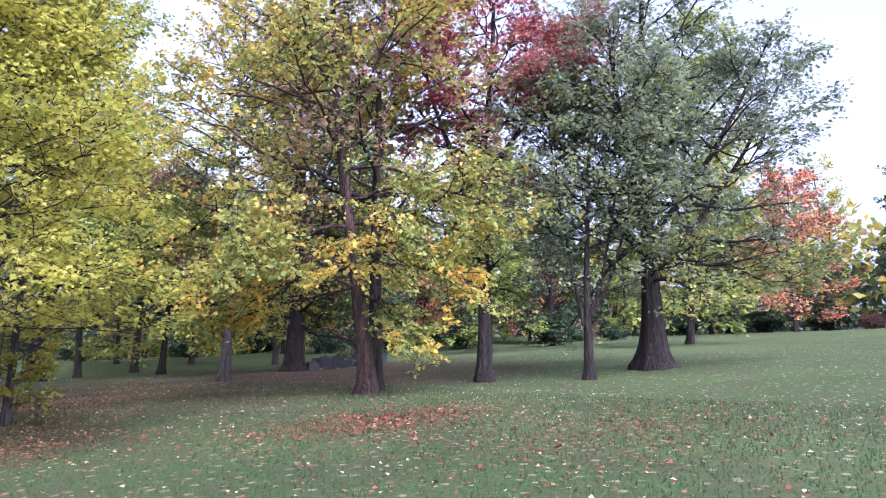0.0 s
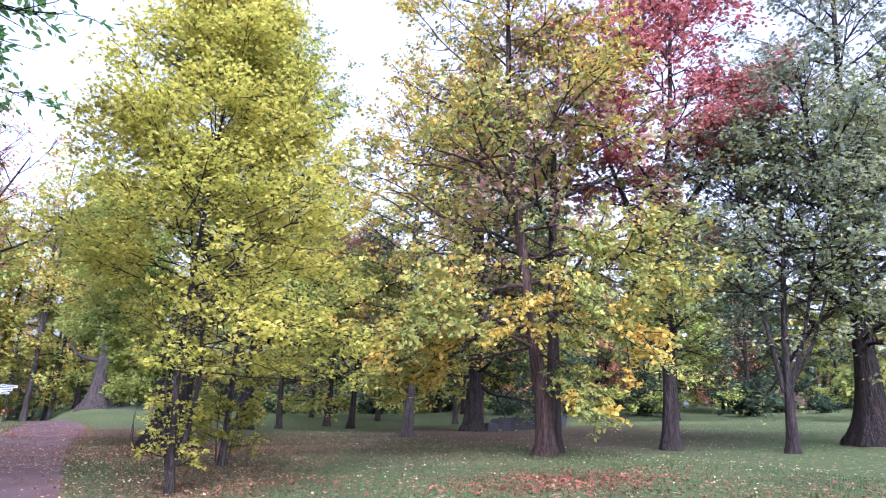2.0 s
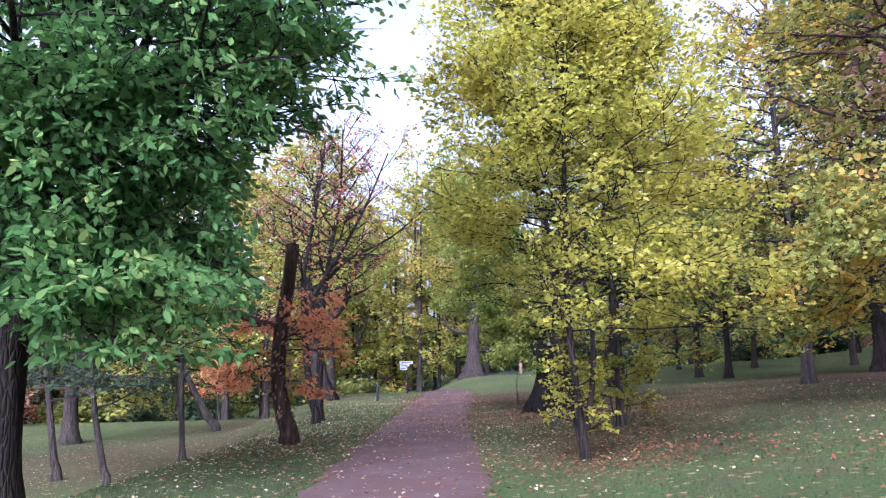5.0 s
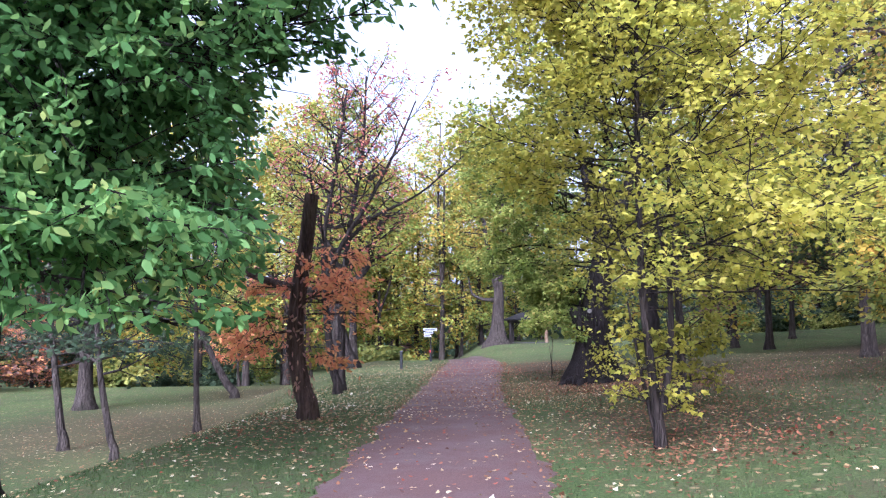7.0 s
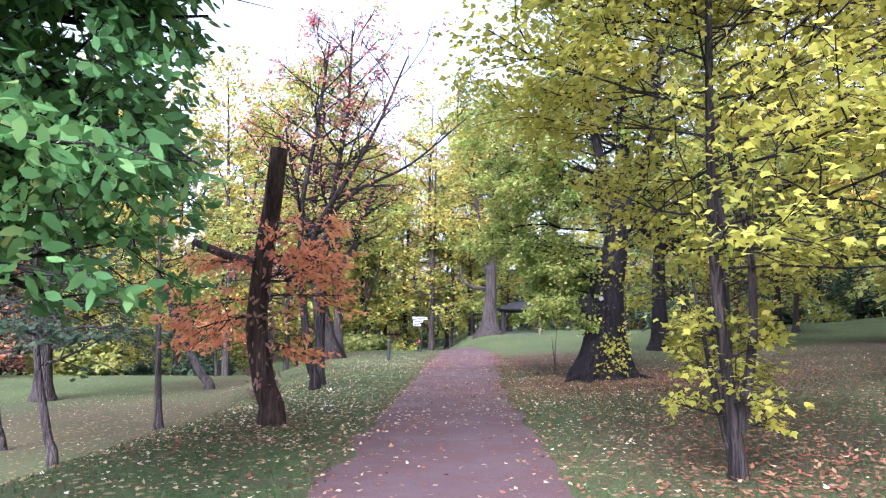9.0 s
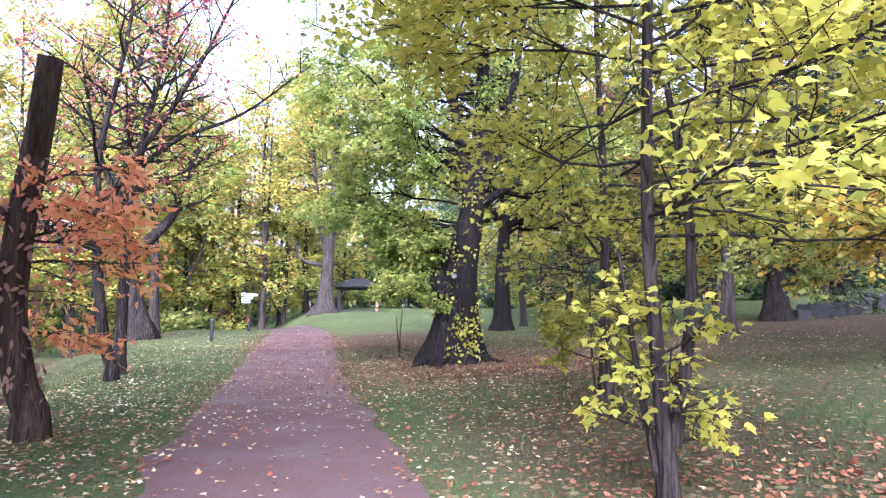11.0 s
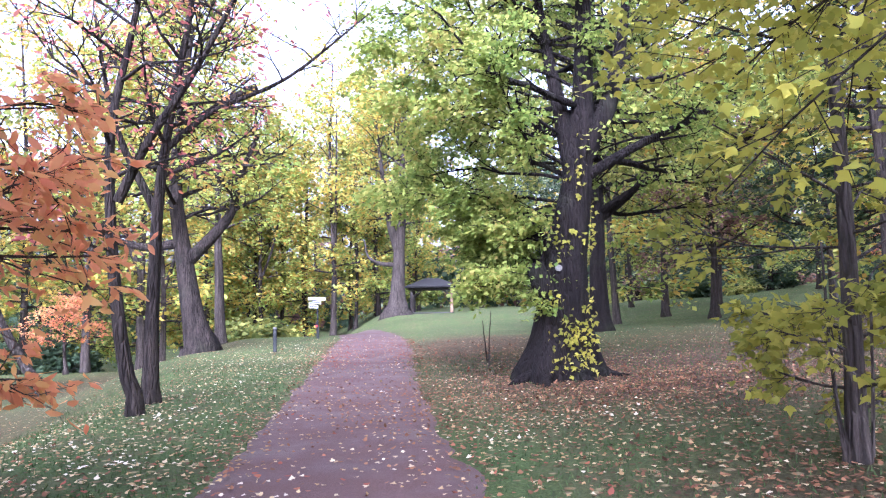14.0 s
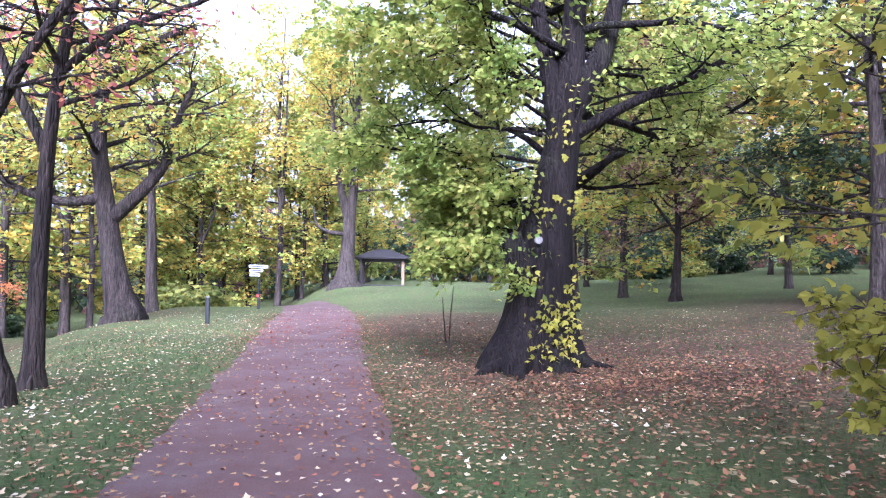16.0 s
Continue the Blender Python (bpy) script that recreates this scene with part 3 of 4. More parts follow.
def green_tree():
    t = Tree(3, -6.3, 7.5, hung=True)
    t.stem([(0, 0, 0), (0.05, 0, 1.5), (0.1, 0, 3.2), (0.3, -0.2, 6), (0.5, -0.2, 9), (0.6, 0, 12.5)], 0.33, 0.05, 14, 0.5)
    t.stem([(0.1, 0, 2.6), (1.0, -0.5, 4.6), (2.2, -1.0, 6.6), (3.0, -1.2, 8.6)], 0.16, 0.04, 8, 0)
    side = toward(-0.35, 1.0)
    t.crown(3.0, 12, lambda k, a: (3.4 * math.sqrt(max(0.06, math.sin(math.pi * (0.25 + 0.7 * k))))) * side(a), 46, 8, 5, 12, 0, (-0.05, 0.9), 0.55, 0.4, 0.1)
    t.crown(4.6, 8.4, lambda k, a: 2.6, 18, 7, 5, 18, 1, (0.1, 0.6), 0.55, 0.4, 0.1)
    for a, z, L, el in ((-0.75, 3.4, 4.9, 0.1), (-0.55, 3.7, 5.1, 0.2), (-0.35, 3.3, 4.6, 0.05), (-0.95, 3.2, 4.6, 0.1), (-0.6, 2.9, 4.3, 0.0), (-0.15, 3.7, 4.4, 0.2), (-1.2, 3.1, 4.6, 0.0), (-0.8, 4.1, 5.3, 0.25), (-0.45, 2.6, 3.9, -0.02), (-1.1, 3.9, 4.8, 0.2), (-0.3, 4.6, 6.0, 0.3), (-0.55, 5.0, 6.2, 0.35), (-0.1, 5.2, 6.0, 0.4), (-0.75, 5.4, 6.2, 0.4), (0.1, 4.6, 5.6, 0.3), (-0.4, 5.8, 6.4, 0.45), (-0.2, 6.4, 6.2, 0.5), (-1.0, 3.0, 5.4, 0.1), (-1.15, 3.6, 5.8, 0.15), (-0.9, 3.9, 5.6, 0.2), (-1.3, 3.3, 5.2, 0.1), (-0.85, 2.6, 4.6, 0.05), (-1.05, 2.4, 4.4, 0.0)):
        t.bough((0.1, 0, z + (1.6 if z < 4.3 else 1.0)), (math.cos(a) * math.cos(el), math.sin(a) * math.cos(el), math.sin(el)), L * (0.78 if z < 4.3 else 0.88), 0.05, 10, 6, 13, -0.42 if z < 4.3 else -0.25, 0.28, 0.5, 0.25)
    for a, z, L, el in ((-0.5, 5.2, 6.6, 0.25), (-0.3, 5.6, 7.0, 0.22), (-0.1, 6.0, 7.0, 0.2), (-0.7, 5.6, 6.8, 0.3), (-0.9, 5.2, 6.6, 0.28), (-0.2, 6.8, 6.8, 0.3), (-0.6, 6.8, 7.0, 0.35), (-1.1, 6.0, 6.6, 0.3), (0.05, 6.4, 6.6, 0.25), (-0.4, 7.6, 6.6, 0.35), (-0.85, 7.4, 6.8, 0.4), (-1.3, 5.4, 6.2, 0.3), (-1.0, 8.2, 6.2, 0.4)):
        t.bough((0.25, -0.1, z), (math.cos(a) * math.cos(el), math.sin(a) * math.cos(el), math.sin(el)), L, 0.075, 11, 6, 11, -0.12, 0.26, 0.6, 0.3)
    for a, z, L in ((-0.5, 4.6, 4.9), (-0.35, 4.2, 4.6), (-0.2, 4.7, 4.5), (-0.65, 4.3, 5.0), (-0.45, 3.9, 4.6), (-0.1, 4.2, 4.3)):
        t.bough((0.15, 0, z), (math.cos(a), math.sin(a), 0.06), L, 0.05, 10, 6, 12, -0.5, 0.26, 0.5, 0.3)
    return t.finish("green_maple", -6.3, 7.5, "large maple still in deep green leaf with low hanging boughs", BARK, [(GREEN, None, "")], OVAL, 0.165, flat=0.35)


def snag():
    t = Tree(4, -2.9, 11.85)
    p = t.stem([(0, 0, 0), (-0.1, 0, 0.5), (-0.27, 0, 1.4), (-0.2, 0, 2.5), (-0.04, -0.1, 3.4), (0.08, -0.2, 4.3)], 0.18, 0.135, 14, 0.15)
    t.stem([(-0.3, 0, 2.5), (-0.8, 0.1, 2.62), (-1.35, 0.1, 2.85)], 0.085, 0.06, 8, 0)
    for a, z, L, el in ((0.2, 2.3, 1.35, 0.25), (-0.3, 2.5, 1.3, 0.2), (3.3, 2.4, 1.0, 0.3), (0.5, 2.2, 1.4, 0.2), (-0.6, 2.2, 1.3, 0.2), (-2.9, 1.9, 1.2, 0.1), (3.0, 1.7, 1.2, 0.0), (-0.2, 1.25, 0.8, -0.1), (-2.7, 1.6, 1.2, 0.05), (0.0, 2.8, 1.2, 0.3), (-0.2, 2.0, 1.4, 0.25)):
        q = p[np.argmin(np.abs(p[:, 2] - z))]
        t.bough(q, (math.cos(a) * math.cos(el), math.sin(a) * math.cos(el), math.sin(el)), L, 0.018, 6, 4, 7, -0.15, 0.3, 0.3, 0.2, 5)
    e = t.finish("broken_tree", -2.9, 11.85, "dead leaning trunk with a sawn top, wrapped in orange creeper", BARK_RUSSET, [(ORANGE, None, "orange creeper leaves")], OVAL, 0.125, flat=0.5)
    r = np.random.default_rng(8)
    zz = r.uniform(0.4, 3.2, 170)
    th = r.uniform(0, 6.28, 170)
    c = np.stack([np.interp(zz, p[:, 2], p[:, k]) for k in (0, 1)], 1)
    pos = np.stack([c[:, 0] + 0.25 * np.cos(th), c[:, 1] + 0.25 * np.sin(th), zz], 1)
    leaves("creeper", pos, 0.12, RUSSET, e, r, OVAL, None, 0.2, 0.6, "brown-red creeper leaves on the trunk")
    return e


def red_pair():
    t = Tree(5, -3.55, 18.2)
    t.stem([(0, 0, 0), (-0.22, 0, 1.2), (-0.4, 0, 2.8), (-0.45, 0, 4.6), (-0.1, 0.2, 6.6), (0.2, 0.2, 9)], 0.13, 0.03, 10, 0.4)
    t.stem([(-0.3, 0, 3.4), (0.2, -0.1, 4.4), (0.9, -0.2, 5.4), (1.7, -0.3, 6.9), (2.3, -0.3, 8.4)], 0.085, 0.02, 8, 0)
    t.crown(3.6, 9, dome(1.9), 18, 5, 3, 4, 0, (0.2, 1.0), 0.5, 0.45)
    t.crown(4.5, 8, lambda k, a: 1.5, 9, 5, 3, 3, 1, (0.3, 0.9), 0.5, 0.4)
    t.bough((-0.35, 0, 2.9), (-0.9, -0.3, 0.25), 1.9, 0.03, 5, 3, 6, -0.1)
    t.bough((-0.35, 0, 2.6), (-0.5, -0.8, 0.1), 1.8, 0.03, 5, 3, 7, -0.1)
    a = t.finish("red_leaved_tree", -3.55, 18.2, "thin dark tree with sparse red leaves", BARK, [(RED, 0.72, "sparse red leaves"), (ORANGE, None, "")], OVAL, 0.13)
    t = Tree(6, -3.75, 19.7)
    t.stem([(0, 0, 0), (0.02, 0, 1.5), (0.08, 0, 3.6), (0.35, 0, 5.6), (0.7, 0, 7.4), (0.75, 0.2, 10)], 0.15, 0.03, 10, 0.4)
    t.stem([(0.1, 0, 3.4), (-0.7, 0, 5.0), (-1.1, 0.1, 7.2)], 0.09, 0.02, 8, 0)
    t.stem([(0.2, 0, 4.6), (1.0, 0.1, 5.4), (2.4, 0.2, 6.0), (4.0, 0.2, 7.4)], 0.07, 0.015, 7, 0)
    t.crown(4, 10, dome(2.2), 20, 5, 3, 4, 0, (0.2, 1.0), 0.5, 0.45)
    t.crown(5, 7.2, lambda k, a: 1.4, 7, 5, 3, 4, 1, (0.3, 0.9), 0.5, 0.4)
    t.crown(5.4, 7.2, lambda k, a: 1.0, 8, 4, 2, 2, 2, (0.3, 0.9), 0.4, 0.4)
    b = t.finish("red_leaved_tree", -3.75, 19.7, "dark forked tree with thinning red and green leaves", BARK, [(RED, 0.5, "sparse red leaves"), (LIME, None, "")], OVAL, 0.13)
    return a, b


def old_oak_left():
    t = Tree(7, -6.2, 34.2)
    t.stem([(0, 0, 0), (-0.3, 0, 1.6), (-0.62, 0, 3.5), (-1.0, 0, 6.3), (-0.9, 0.2, 9), (-0.4, 0.2, 13)], 0.5, 0.1, 16, 0.5, 7)
    t.stem([(-0.4, 0, 3.6), (0.6, -0.1, 4.6), (1.25, -0.1, 5.4), (1.45, 0, 6.8), (2.2, 0, 8.5)], 0.27, 0.08, 10, 0)
    t.stem([(-0.8, -0.1, 4.2), (-2.0, -0.2, 4.0), (-3.4, -0.3, 4.4), (-4.6, -0.3, 5.4)], 0.2, 0.07, 8, 0)
    t.stem([(-0.9, 0, 8.3), (0.6, -0.2, 9.6), (2.2, -0.3, 10.4)], 0.2, 0.14, 8, 0)
    t.crown(5, 13, dome(4.4), 30, 7, 4, 10, 0, (0.2, 0.9), 0.7, 0.4)
    t.crown(5.2, 8.5, lambda k, a: 2.8, 12, 6, 4, 6, 1, (0.2, 0.7), 0.7, 0.4)
    t.crown(4.2, 5.4, lambda k, a: 2.0, 8, 5, 4, 6, 2, (0.2, 0.7), 0.7, 0.4)
    return t.finish("old_oak", -6.2, 34.2, "old oak with a flared furrowed trunk and thin yellowing leaves", BARK, [(LIME, 0.6, ""), (GOLD, None, "yellow leaves")], RHOMB, 0.2)


def ivy_tree():
    t = Tree(9, 3.95, 20.1)
    t.stem([(0, 0, 0), (0.06, 0, 1.2), (0.16, 0, 2.2), (0.34, 0, 3.3), (0.56, 0, 4.6), (0.8, 0.1, 6.4), (0.9, 0.2, 9), (1.0, 0, 18)], 0.66, 0.08, 22, 0.42, 6, 0.3)
    t.stem([(-0.1, -0.1, 1.6), (-0.42, -0.16, 2.0), (-0.58, -0.18, 2.5)], 0.26, 0.2, 12, 0)
    t.stem([(0.5, 0, 4.3), (0.25, 0.2, 6.0), (-0.1, 0.3, 8.2), (-0.5, 0.3, 11)], 0.26, 0.04, 8, 0)
    t.stem([(0.6, 0, 4.8), (1.3, -0.1, 6.0), (1.7, -0.1, 7.6), (2.2, 0, 11)], 0.3, 0.05, 8, 0)
    t.stem([(0.5, 0, 4.3), (1.6, -0.4, 5.0), (3.0, -0.8, 5.6), (4.6, -1.2, 6.6)], 0.14, 0.03, 8, 0)
    t.stem([(-0.45, -0.15, 2.3), (-0.3, -0.35, 3.0), (-0.75, -0.5, 3.5)], 0.05, 0.03, 6, 0)
    for a, z, L, el in ((3.0, 3.2, 3.9, 0.05), (3.3, 3.5, 4.2, 0.15), (2.7, 3.8, 4.0, 0.2), (3.45, 2.9, 3.8, 0.0), (3.2, 4.4, 4.4, 0.3), (3.55, 3.9, 4.0, 0.15), (2.9, 5.0, 4.2, 0.4), (3.5, 5.4, 4.1, 0.5), (3.1, 2.6, 3.4, 0.05), (3.4, 2.5, 3.2, -0.02), (3.3, 6.2, 4.4, 0.5), (2.6, 6.0, 4.2, 0.4), (3.6, 6.6, 3.9, 0.6), (2.4, 3.0, 3.8, 0.1), (3.0, 7.2, 4.4, 0.5), (3.65, 4.7, 3.6, 0.3)):
        t.bough((0.1 + 0.06 * z, 0.1, z), (math.cos(a - 0.35) * math.cos(el), math.sin(a - 0.35) * math.cos(el), math.sin(el)), L * (0.66 if z < 3.6 else 1.05), 0.045, 11, 7, 22, -0.2, 0.28, 0.55, 0.3)
    for a, L in ((-0.4, 1.5), (0.5, 1.1), (-1.2, 1.2), (-2.1, 1.3), (-2.8, 1.1), (2.2, 1.0)):
        root = Tubes()
        q = np.array([(math.cos(a) * s + 0.06 * math.sin(5 * s), math.sin(a) * s + 0.08 * math.sin(4 * s + a), 0.3 - 0.36 * s / L) for s in np.linspace(0.35, L + 0.35, 7)])
        root.add(q, np.linspace(0.2, 0.05, 7), 8)
        t.boughs.append(root)
    t.crown(4.8, 18, dome(4.8), 40, 7, 5, 12, 0, (0.1, 0.9), 0.6, 0.35, bald=9)
    t.crown(5.5, 11, lambda k, a: 2.6, 13, 7, 5, 12, 2, (0.1, 0.7), 0.6, 0.4, bald=8)
    t.crown(5.5, 11, lambda k, a: 2.8, 13, 7, 5, 12, 3, (0.1, 0.7), 0.6, 0.4, bald=8)
    t.crown(5, 6.6, lambda k, a: 1.6, 9, 6, 4, 8, 4, (0.0, 0.5), 0.6, 0.4)
    e = t.finish("old_maple", 3.95, 20.1, "gnarled old maple with burls, spreading roots and light green leaves", BARK_DARK, [(LIME, None, "")], RHOMB, 0.13, flat=0.62)
    e.scale = (0.9, 0.9, 0.9)
    r = np.random.default_rng(3)
    pos = []
    for zc, ac, n, w in ((0.95, -1.45, 110, 0.22), (0.4, -1.55, 60, 0.16), (1.75, -2.5, 30, 0.2), (2.9, -2.2, 26, 0.25), (3.1, -0.6, 26, 0.3), (4.6, -1.9, 30, 0.4), (1.5, -0.7, 26, 0.3)):
        zz = r.normal(zc, w, n)
        th = r.normal(ac, 0.38, n)
        pts, rad = t.stems[0]
        c = np.stack([np.interp(zz, pts[:, 2], pts[:, k]) for k in (0, 1)], 1)
        R = np.interp(zz, pts[:, 2], rad) * 1.08 + r.uniform(0.02, 0.12, n)
        pos.append(np.stack([c[:, 0] + R * np.cos(th), c[:, 1] + R * np.sin(th), np.maximum(0.1, zz)], 1))
    leaves("creeper", np.concatenate(pos), 0.11, YELLOW, e, r, MAPLE, None, 0.35, 0.6, "yellow-green creeper leaves climbing the trunk")
    sc = bmesh.new()
    bmesh.ops.create_circle(sc, cap_ends=True, radius=0.075, segments=9, matrix=pose(-0.1, -0.46, 2.38, 75, 0, -20))
    g = bmesh.ops.extrude_face_region(sc, geom=sc.faces[:])
    bmesh.ops.translate(sc, verts=[v for v in g["geom"] if isinstance(v, bmesh.types.BMVert)], vec=(0, 0.05, 0))
    part("scar", sc, PALECAP, e, "pale healed branch scar")
    return e


def dark_old_tree():
    t = Tree(10, 9.0, 32.0)
    t.stem([(0, 0, 0), (0, 0, 2.4), (0.1, 0, 5), (0.2, 0, 9), (0, 0, 19)], 0.42, 0.08, 12, 0.6)
    t.stem([(0.1, 0, 4.2), (1.6, -0.3, 5.4), (2.9, -0.6, 7.4), (3.6, -0.6, 9.6)], 0.17, 0.05, 8, 0)
    t.stem([(0.1, 0, 4.8), (-1.6, -0.8, 6.0), (-3.6, -1.2, 6.6), (-5.2, -1.8, 7.6)], 0.16, 0.03, 8, 0)
    t.stem([(0.1, 0, 4.5), (1.6, -1.8, 5.6), (3.6, -4.0, 6.2), (5.4, -5.6, 7.6)], 0.15, 0.03, 8, 0)
    t.crown(5.6, 7.6, lambda k, a: 2.6, 14, 7, 5, 12, 3, (0.1, 0.6), 0.7, 0.4)
    t.crown(4.5, 19, dome(6.2), 44, 8, 5, 12, 0, (0.1, 0.9), 0.7, 0.4)
    t.crown(6, 9, lambda k, a: 2.6, 8, 6, 4, 8, 1, (0.1, 0.7), 0.7, 0.4)
    t.crown(6, 7.5, lambda k, a: 2.2, 10, 6, 4, 8, 2, (0.1, 0.6), 0.7, 0.4)
    return t.finish("old_maple", 9.0, 32.0, "old dark-trunked maple with olive leaves and a leaning limb", BARK_DARK, [(OLIVE, None, "")], RHOMB, 0.2)


# ---- trees on the lawn to the east ----
def twin_maple():
    t = Tree(12)
    t.stem([(0, 0, 0), (-0.1, 0.1, 1.6), (-0.45, 0.3, 4), (-0.8, 0.6, 7), (-1.1, 0.8, 10), (-1.2, 1, 16)], 0.27, 0.05, 12, 0.5)
    low = lambda p, r: (p[:, 2] < 4.4 + r.normal(0, 0.5, len(p))) & (np.hypot(p[:, 0], p[:, 1]) > 2.4) & (np.sin(p[:, 0] * 1.9) + np.sin(p[:, 1] * 2.3 + 1) > 0.05)
    t.crown(3.4, 15.5, dome(4.6), 44, 8, 5, 11, 0, (0.0, 1.0), 0.6, 0.4, 0.05)
    for a, z, L, el in ((2.2, 3.0, 5.0, 0.0), (2.6, 2.8, 5.2, -0.08), (3.0, 3.2, 5.0, 0.0), (3.6, 3.0, 4.4, 0.0), (4.3, 2.8, 3.8, 0.0), (4.9, 3.0, 3.9, 0.05), (5.4, 3.4, 4.2, 0.1), (5.8, 3.9, 4.3, 0.15), (2.0, 3.6, 4.8, 0.1), (3.3, 2.4, 4.0, -0.1), (4.6, 2.3, 3.2, -0.08), (5.1, 4.4, 4.0, 0.2), (2.4, 2.5, 4.9, -0.12)):
        t.bough((-0.25, 0.2, z + 0.5), (math.cos(a) * math.cos(el), math.sin(a) * math.cos(el), math.sin(el)), L, 0.05, 9, 6, 17, -0.16, 0.28, 0.55, 0.3)
    return t.finish("twin_maple", 12.7, 11.15, "spreading maple with golden low boughs and olive-green upper leaves", BARK_RUSSET, [(GOLD, low, "golden yellow leaves"), (OLIVE, lambda p, r: r.uniform(0, 1, len(p)) < np.clip(1.25 - p[:, 2] / 12, 0.3, 0.92), ""), (GOLD, None, "golden yellow leaves")], RHOMB, 0.15, flat=0.62)


def second_trunk():
    t = Tree(13)
    t.stem([(0, 0, 0), (0, 0, 2), (0.1, 0.3, 5), (0.2, 0.5, 9), (0.3, 0.5, 13)], 0.27, 0.05, 12, 0.45)
    t.crown(4, 13, dome(4.0), 26, 7, 5, 10, 0, (0.1, 0.9), 0.6, 0.4)
    return t.finish("brown_leaved_maple", 13.5, 11.9, "dark maple with rusty red and olive leaves", BARK, [(RUSSET, 0.5, "rusty leaves"), (OLIVE, None, "")], RHOMB, 0.19)


def red_maple():
    t = Tree(14)
    t.stem([(0, 0, 0), (0.02, 0, 2.5), (-0.1, 0, 5.5), (-0.2, 0, 8), (0.3, 0, 11), (0.5, 0, 17)], 0.3, 0.05, 12, 0.4)
    t.stem([(-0.1, 0, 6), (-1.0, 0.9, 8.4), (-1.6, 1.6, 11), (-1.8, 1.8, 15)], 0.13, 0.03, 8, 0)
    t.stem([(-0.2, 0, 7), (1.0, -1.2, 9.5), (2.2, -2.0, 12)], 0.13, 0.03, 8, 0)
    t.crown(7.5, 17, dome(3.8), 34, 7, 5, 11, 0, (0.2, 1.0), 0.6, 0.4)
    t.crown(8.4, 15, lambda k, a: 2.4, 14, 7, 5, 11, 1, (0.2, 0.9), 0.6, 0.4)
    t.crown(9, 12, lambda k, a: 2.2, 11, 7, 5, 11, 2, (0.2, 0.9), 0.6, 0.4)
    t.crown(3.0, 6.0, lambda k, a: 2.4, 8, 5, 4, 7, 0, (0.0, 0.4), 0.6, 0.2)
    low = lambda p, r: p[:, 2] < 6.6
    return t.finish("red_maple", 18.4, 12.1, "tall dark maple with red leaves in its upper crown", BARK, [(OLIVE, low, "olive lower leaves"), (RED, None, "red leaves")], RHOMB, 0.18)


def forked_ash():
    t = Tree(15)
    t.stem([(0, 0, 0), (-0.02, 0.02, 1.0), (-0.03, 0.03, 1.9), (-0.04, 0.05, 3.4), (0.05, -0.05, 6.5), (0.1, -0.2, 10.5)], 0.19, 0.03, 10, 0.4)
    for dx, dy, k in ((-0.5, 0.7, 0.9), (0.5, -0.7, 0.8), (0.85, -1.1, 0.7)):
        t.stem([(-0.1, 0.1, 1.7), (dx * 0.45, dy * 0.45, 2.9), (dx, dy, 5.5), (dx * 1.6, dy * 1.6, 9.5)], 0.1 * k, 0.02, 8, 0)
    for s in range(4):
        t.crown(4.0, 9.5, dome(2.6), 16, 7, 5, 6, s, (0.25, 1.0), 0.55, 0.5)
    t.crown(2.6, 3.6, lambda k, a: 2.4, 4, 5, 4, 7, 0, (0.0, 0.2), 0.5, 0.3)
    return t.finish("forked_ash", 19.5, 8.5, "slim ash forking low into several stems, grey-green leaves", BARK, [(GREYGREEN, 0.8, ""), (OLIVE, None, "")], RHOMB, 0.16)


def great_ash():
    t = Tree(16)
    t.stem([(0, 0, 0), (0, 0, 1.2), (-0.05, 0, 2.8), (0, 0.1, 5), (0.1, 0.2, 9), (0, 0, 15.5)], 0.5, 0.07, 16, 0.5, 6)
    for dx, dy, z in ((2.2, -2.4, 3.4), (-1.6, 2.4, 3.8), (0.9, -2.8, 4.6), (-2.6, -0.6, 4.2)):
        t.stem([(0, 0, z), (dx * 0.5, dy * 0.5, z + 1.6), (dx, dy, z + 4), (dx * 1.5, dy * 1.5, z + 7)], 0.16, 0.03, 8, 0)
    for s in range(5):
        t.crown(4.0 if s == 0 else 5.4, 15 if s == 0 else 10.5, dome(4.6 if s == 0 else 2.9), 34 if s == 0 else 16, 7, 5, 7, s, (0.1, 0.9), 0.65, 0.45)
    for a, z, L in ((-0.9, 3.2, 5.4), (-1.3, 3.6, 5.2), (-1.9, 3.0, 4.4), (-0.5, 3.4, 5.2), (2.2, 3.3, 4.6), (-2.5, 3.2, 4.2)):
        t.bough((0, 0, z), (math.cos(a), math.sin(a), 0.12), L, 0.06, 9, 6, 13, -0.2)
    low = lambda p, r: (p[:, 2] < 4.2) & (r.uniform(0, 1, len(p)) < 0.6)
    return t.finish("great_ash", 22.7, 8.1, "great tree with a buttressed trunk and grey-green crown", BARK, [(OLIVE, low, "yellowing low leaves"), (GREYGREEN, None, "")], RHOMB, 0.165)


def dark_yew():
    t = Tree(17)
    t.stem([(0, 0, 0), (0, 0, 2.5), (0.1, 0, 6), (0, 0, 19)], 0.65, 0.1, 12, 0.4)
    t.crown(2.8, 19, dome(7), 60, 8, 5, 12, 0, (-0.05, 0.8), 0.8, 0.3)
    return t.finish("dark_beech", 22.0, 31.0, "broad dark-leaved tree over mossy stones", BARK, [(DARKGREEN, 0.75, ""), (OLIVE, None, "")], RHOMB, 0.26)


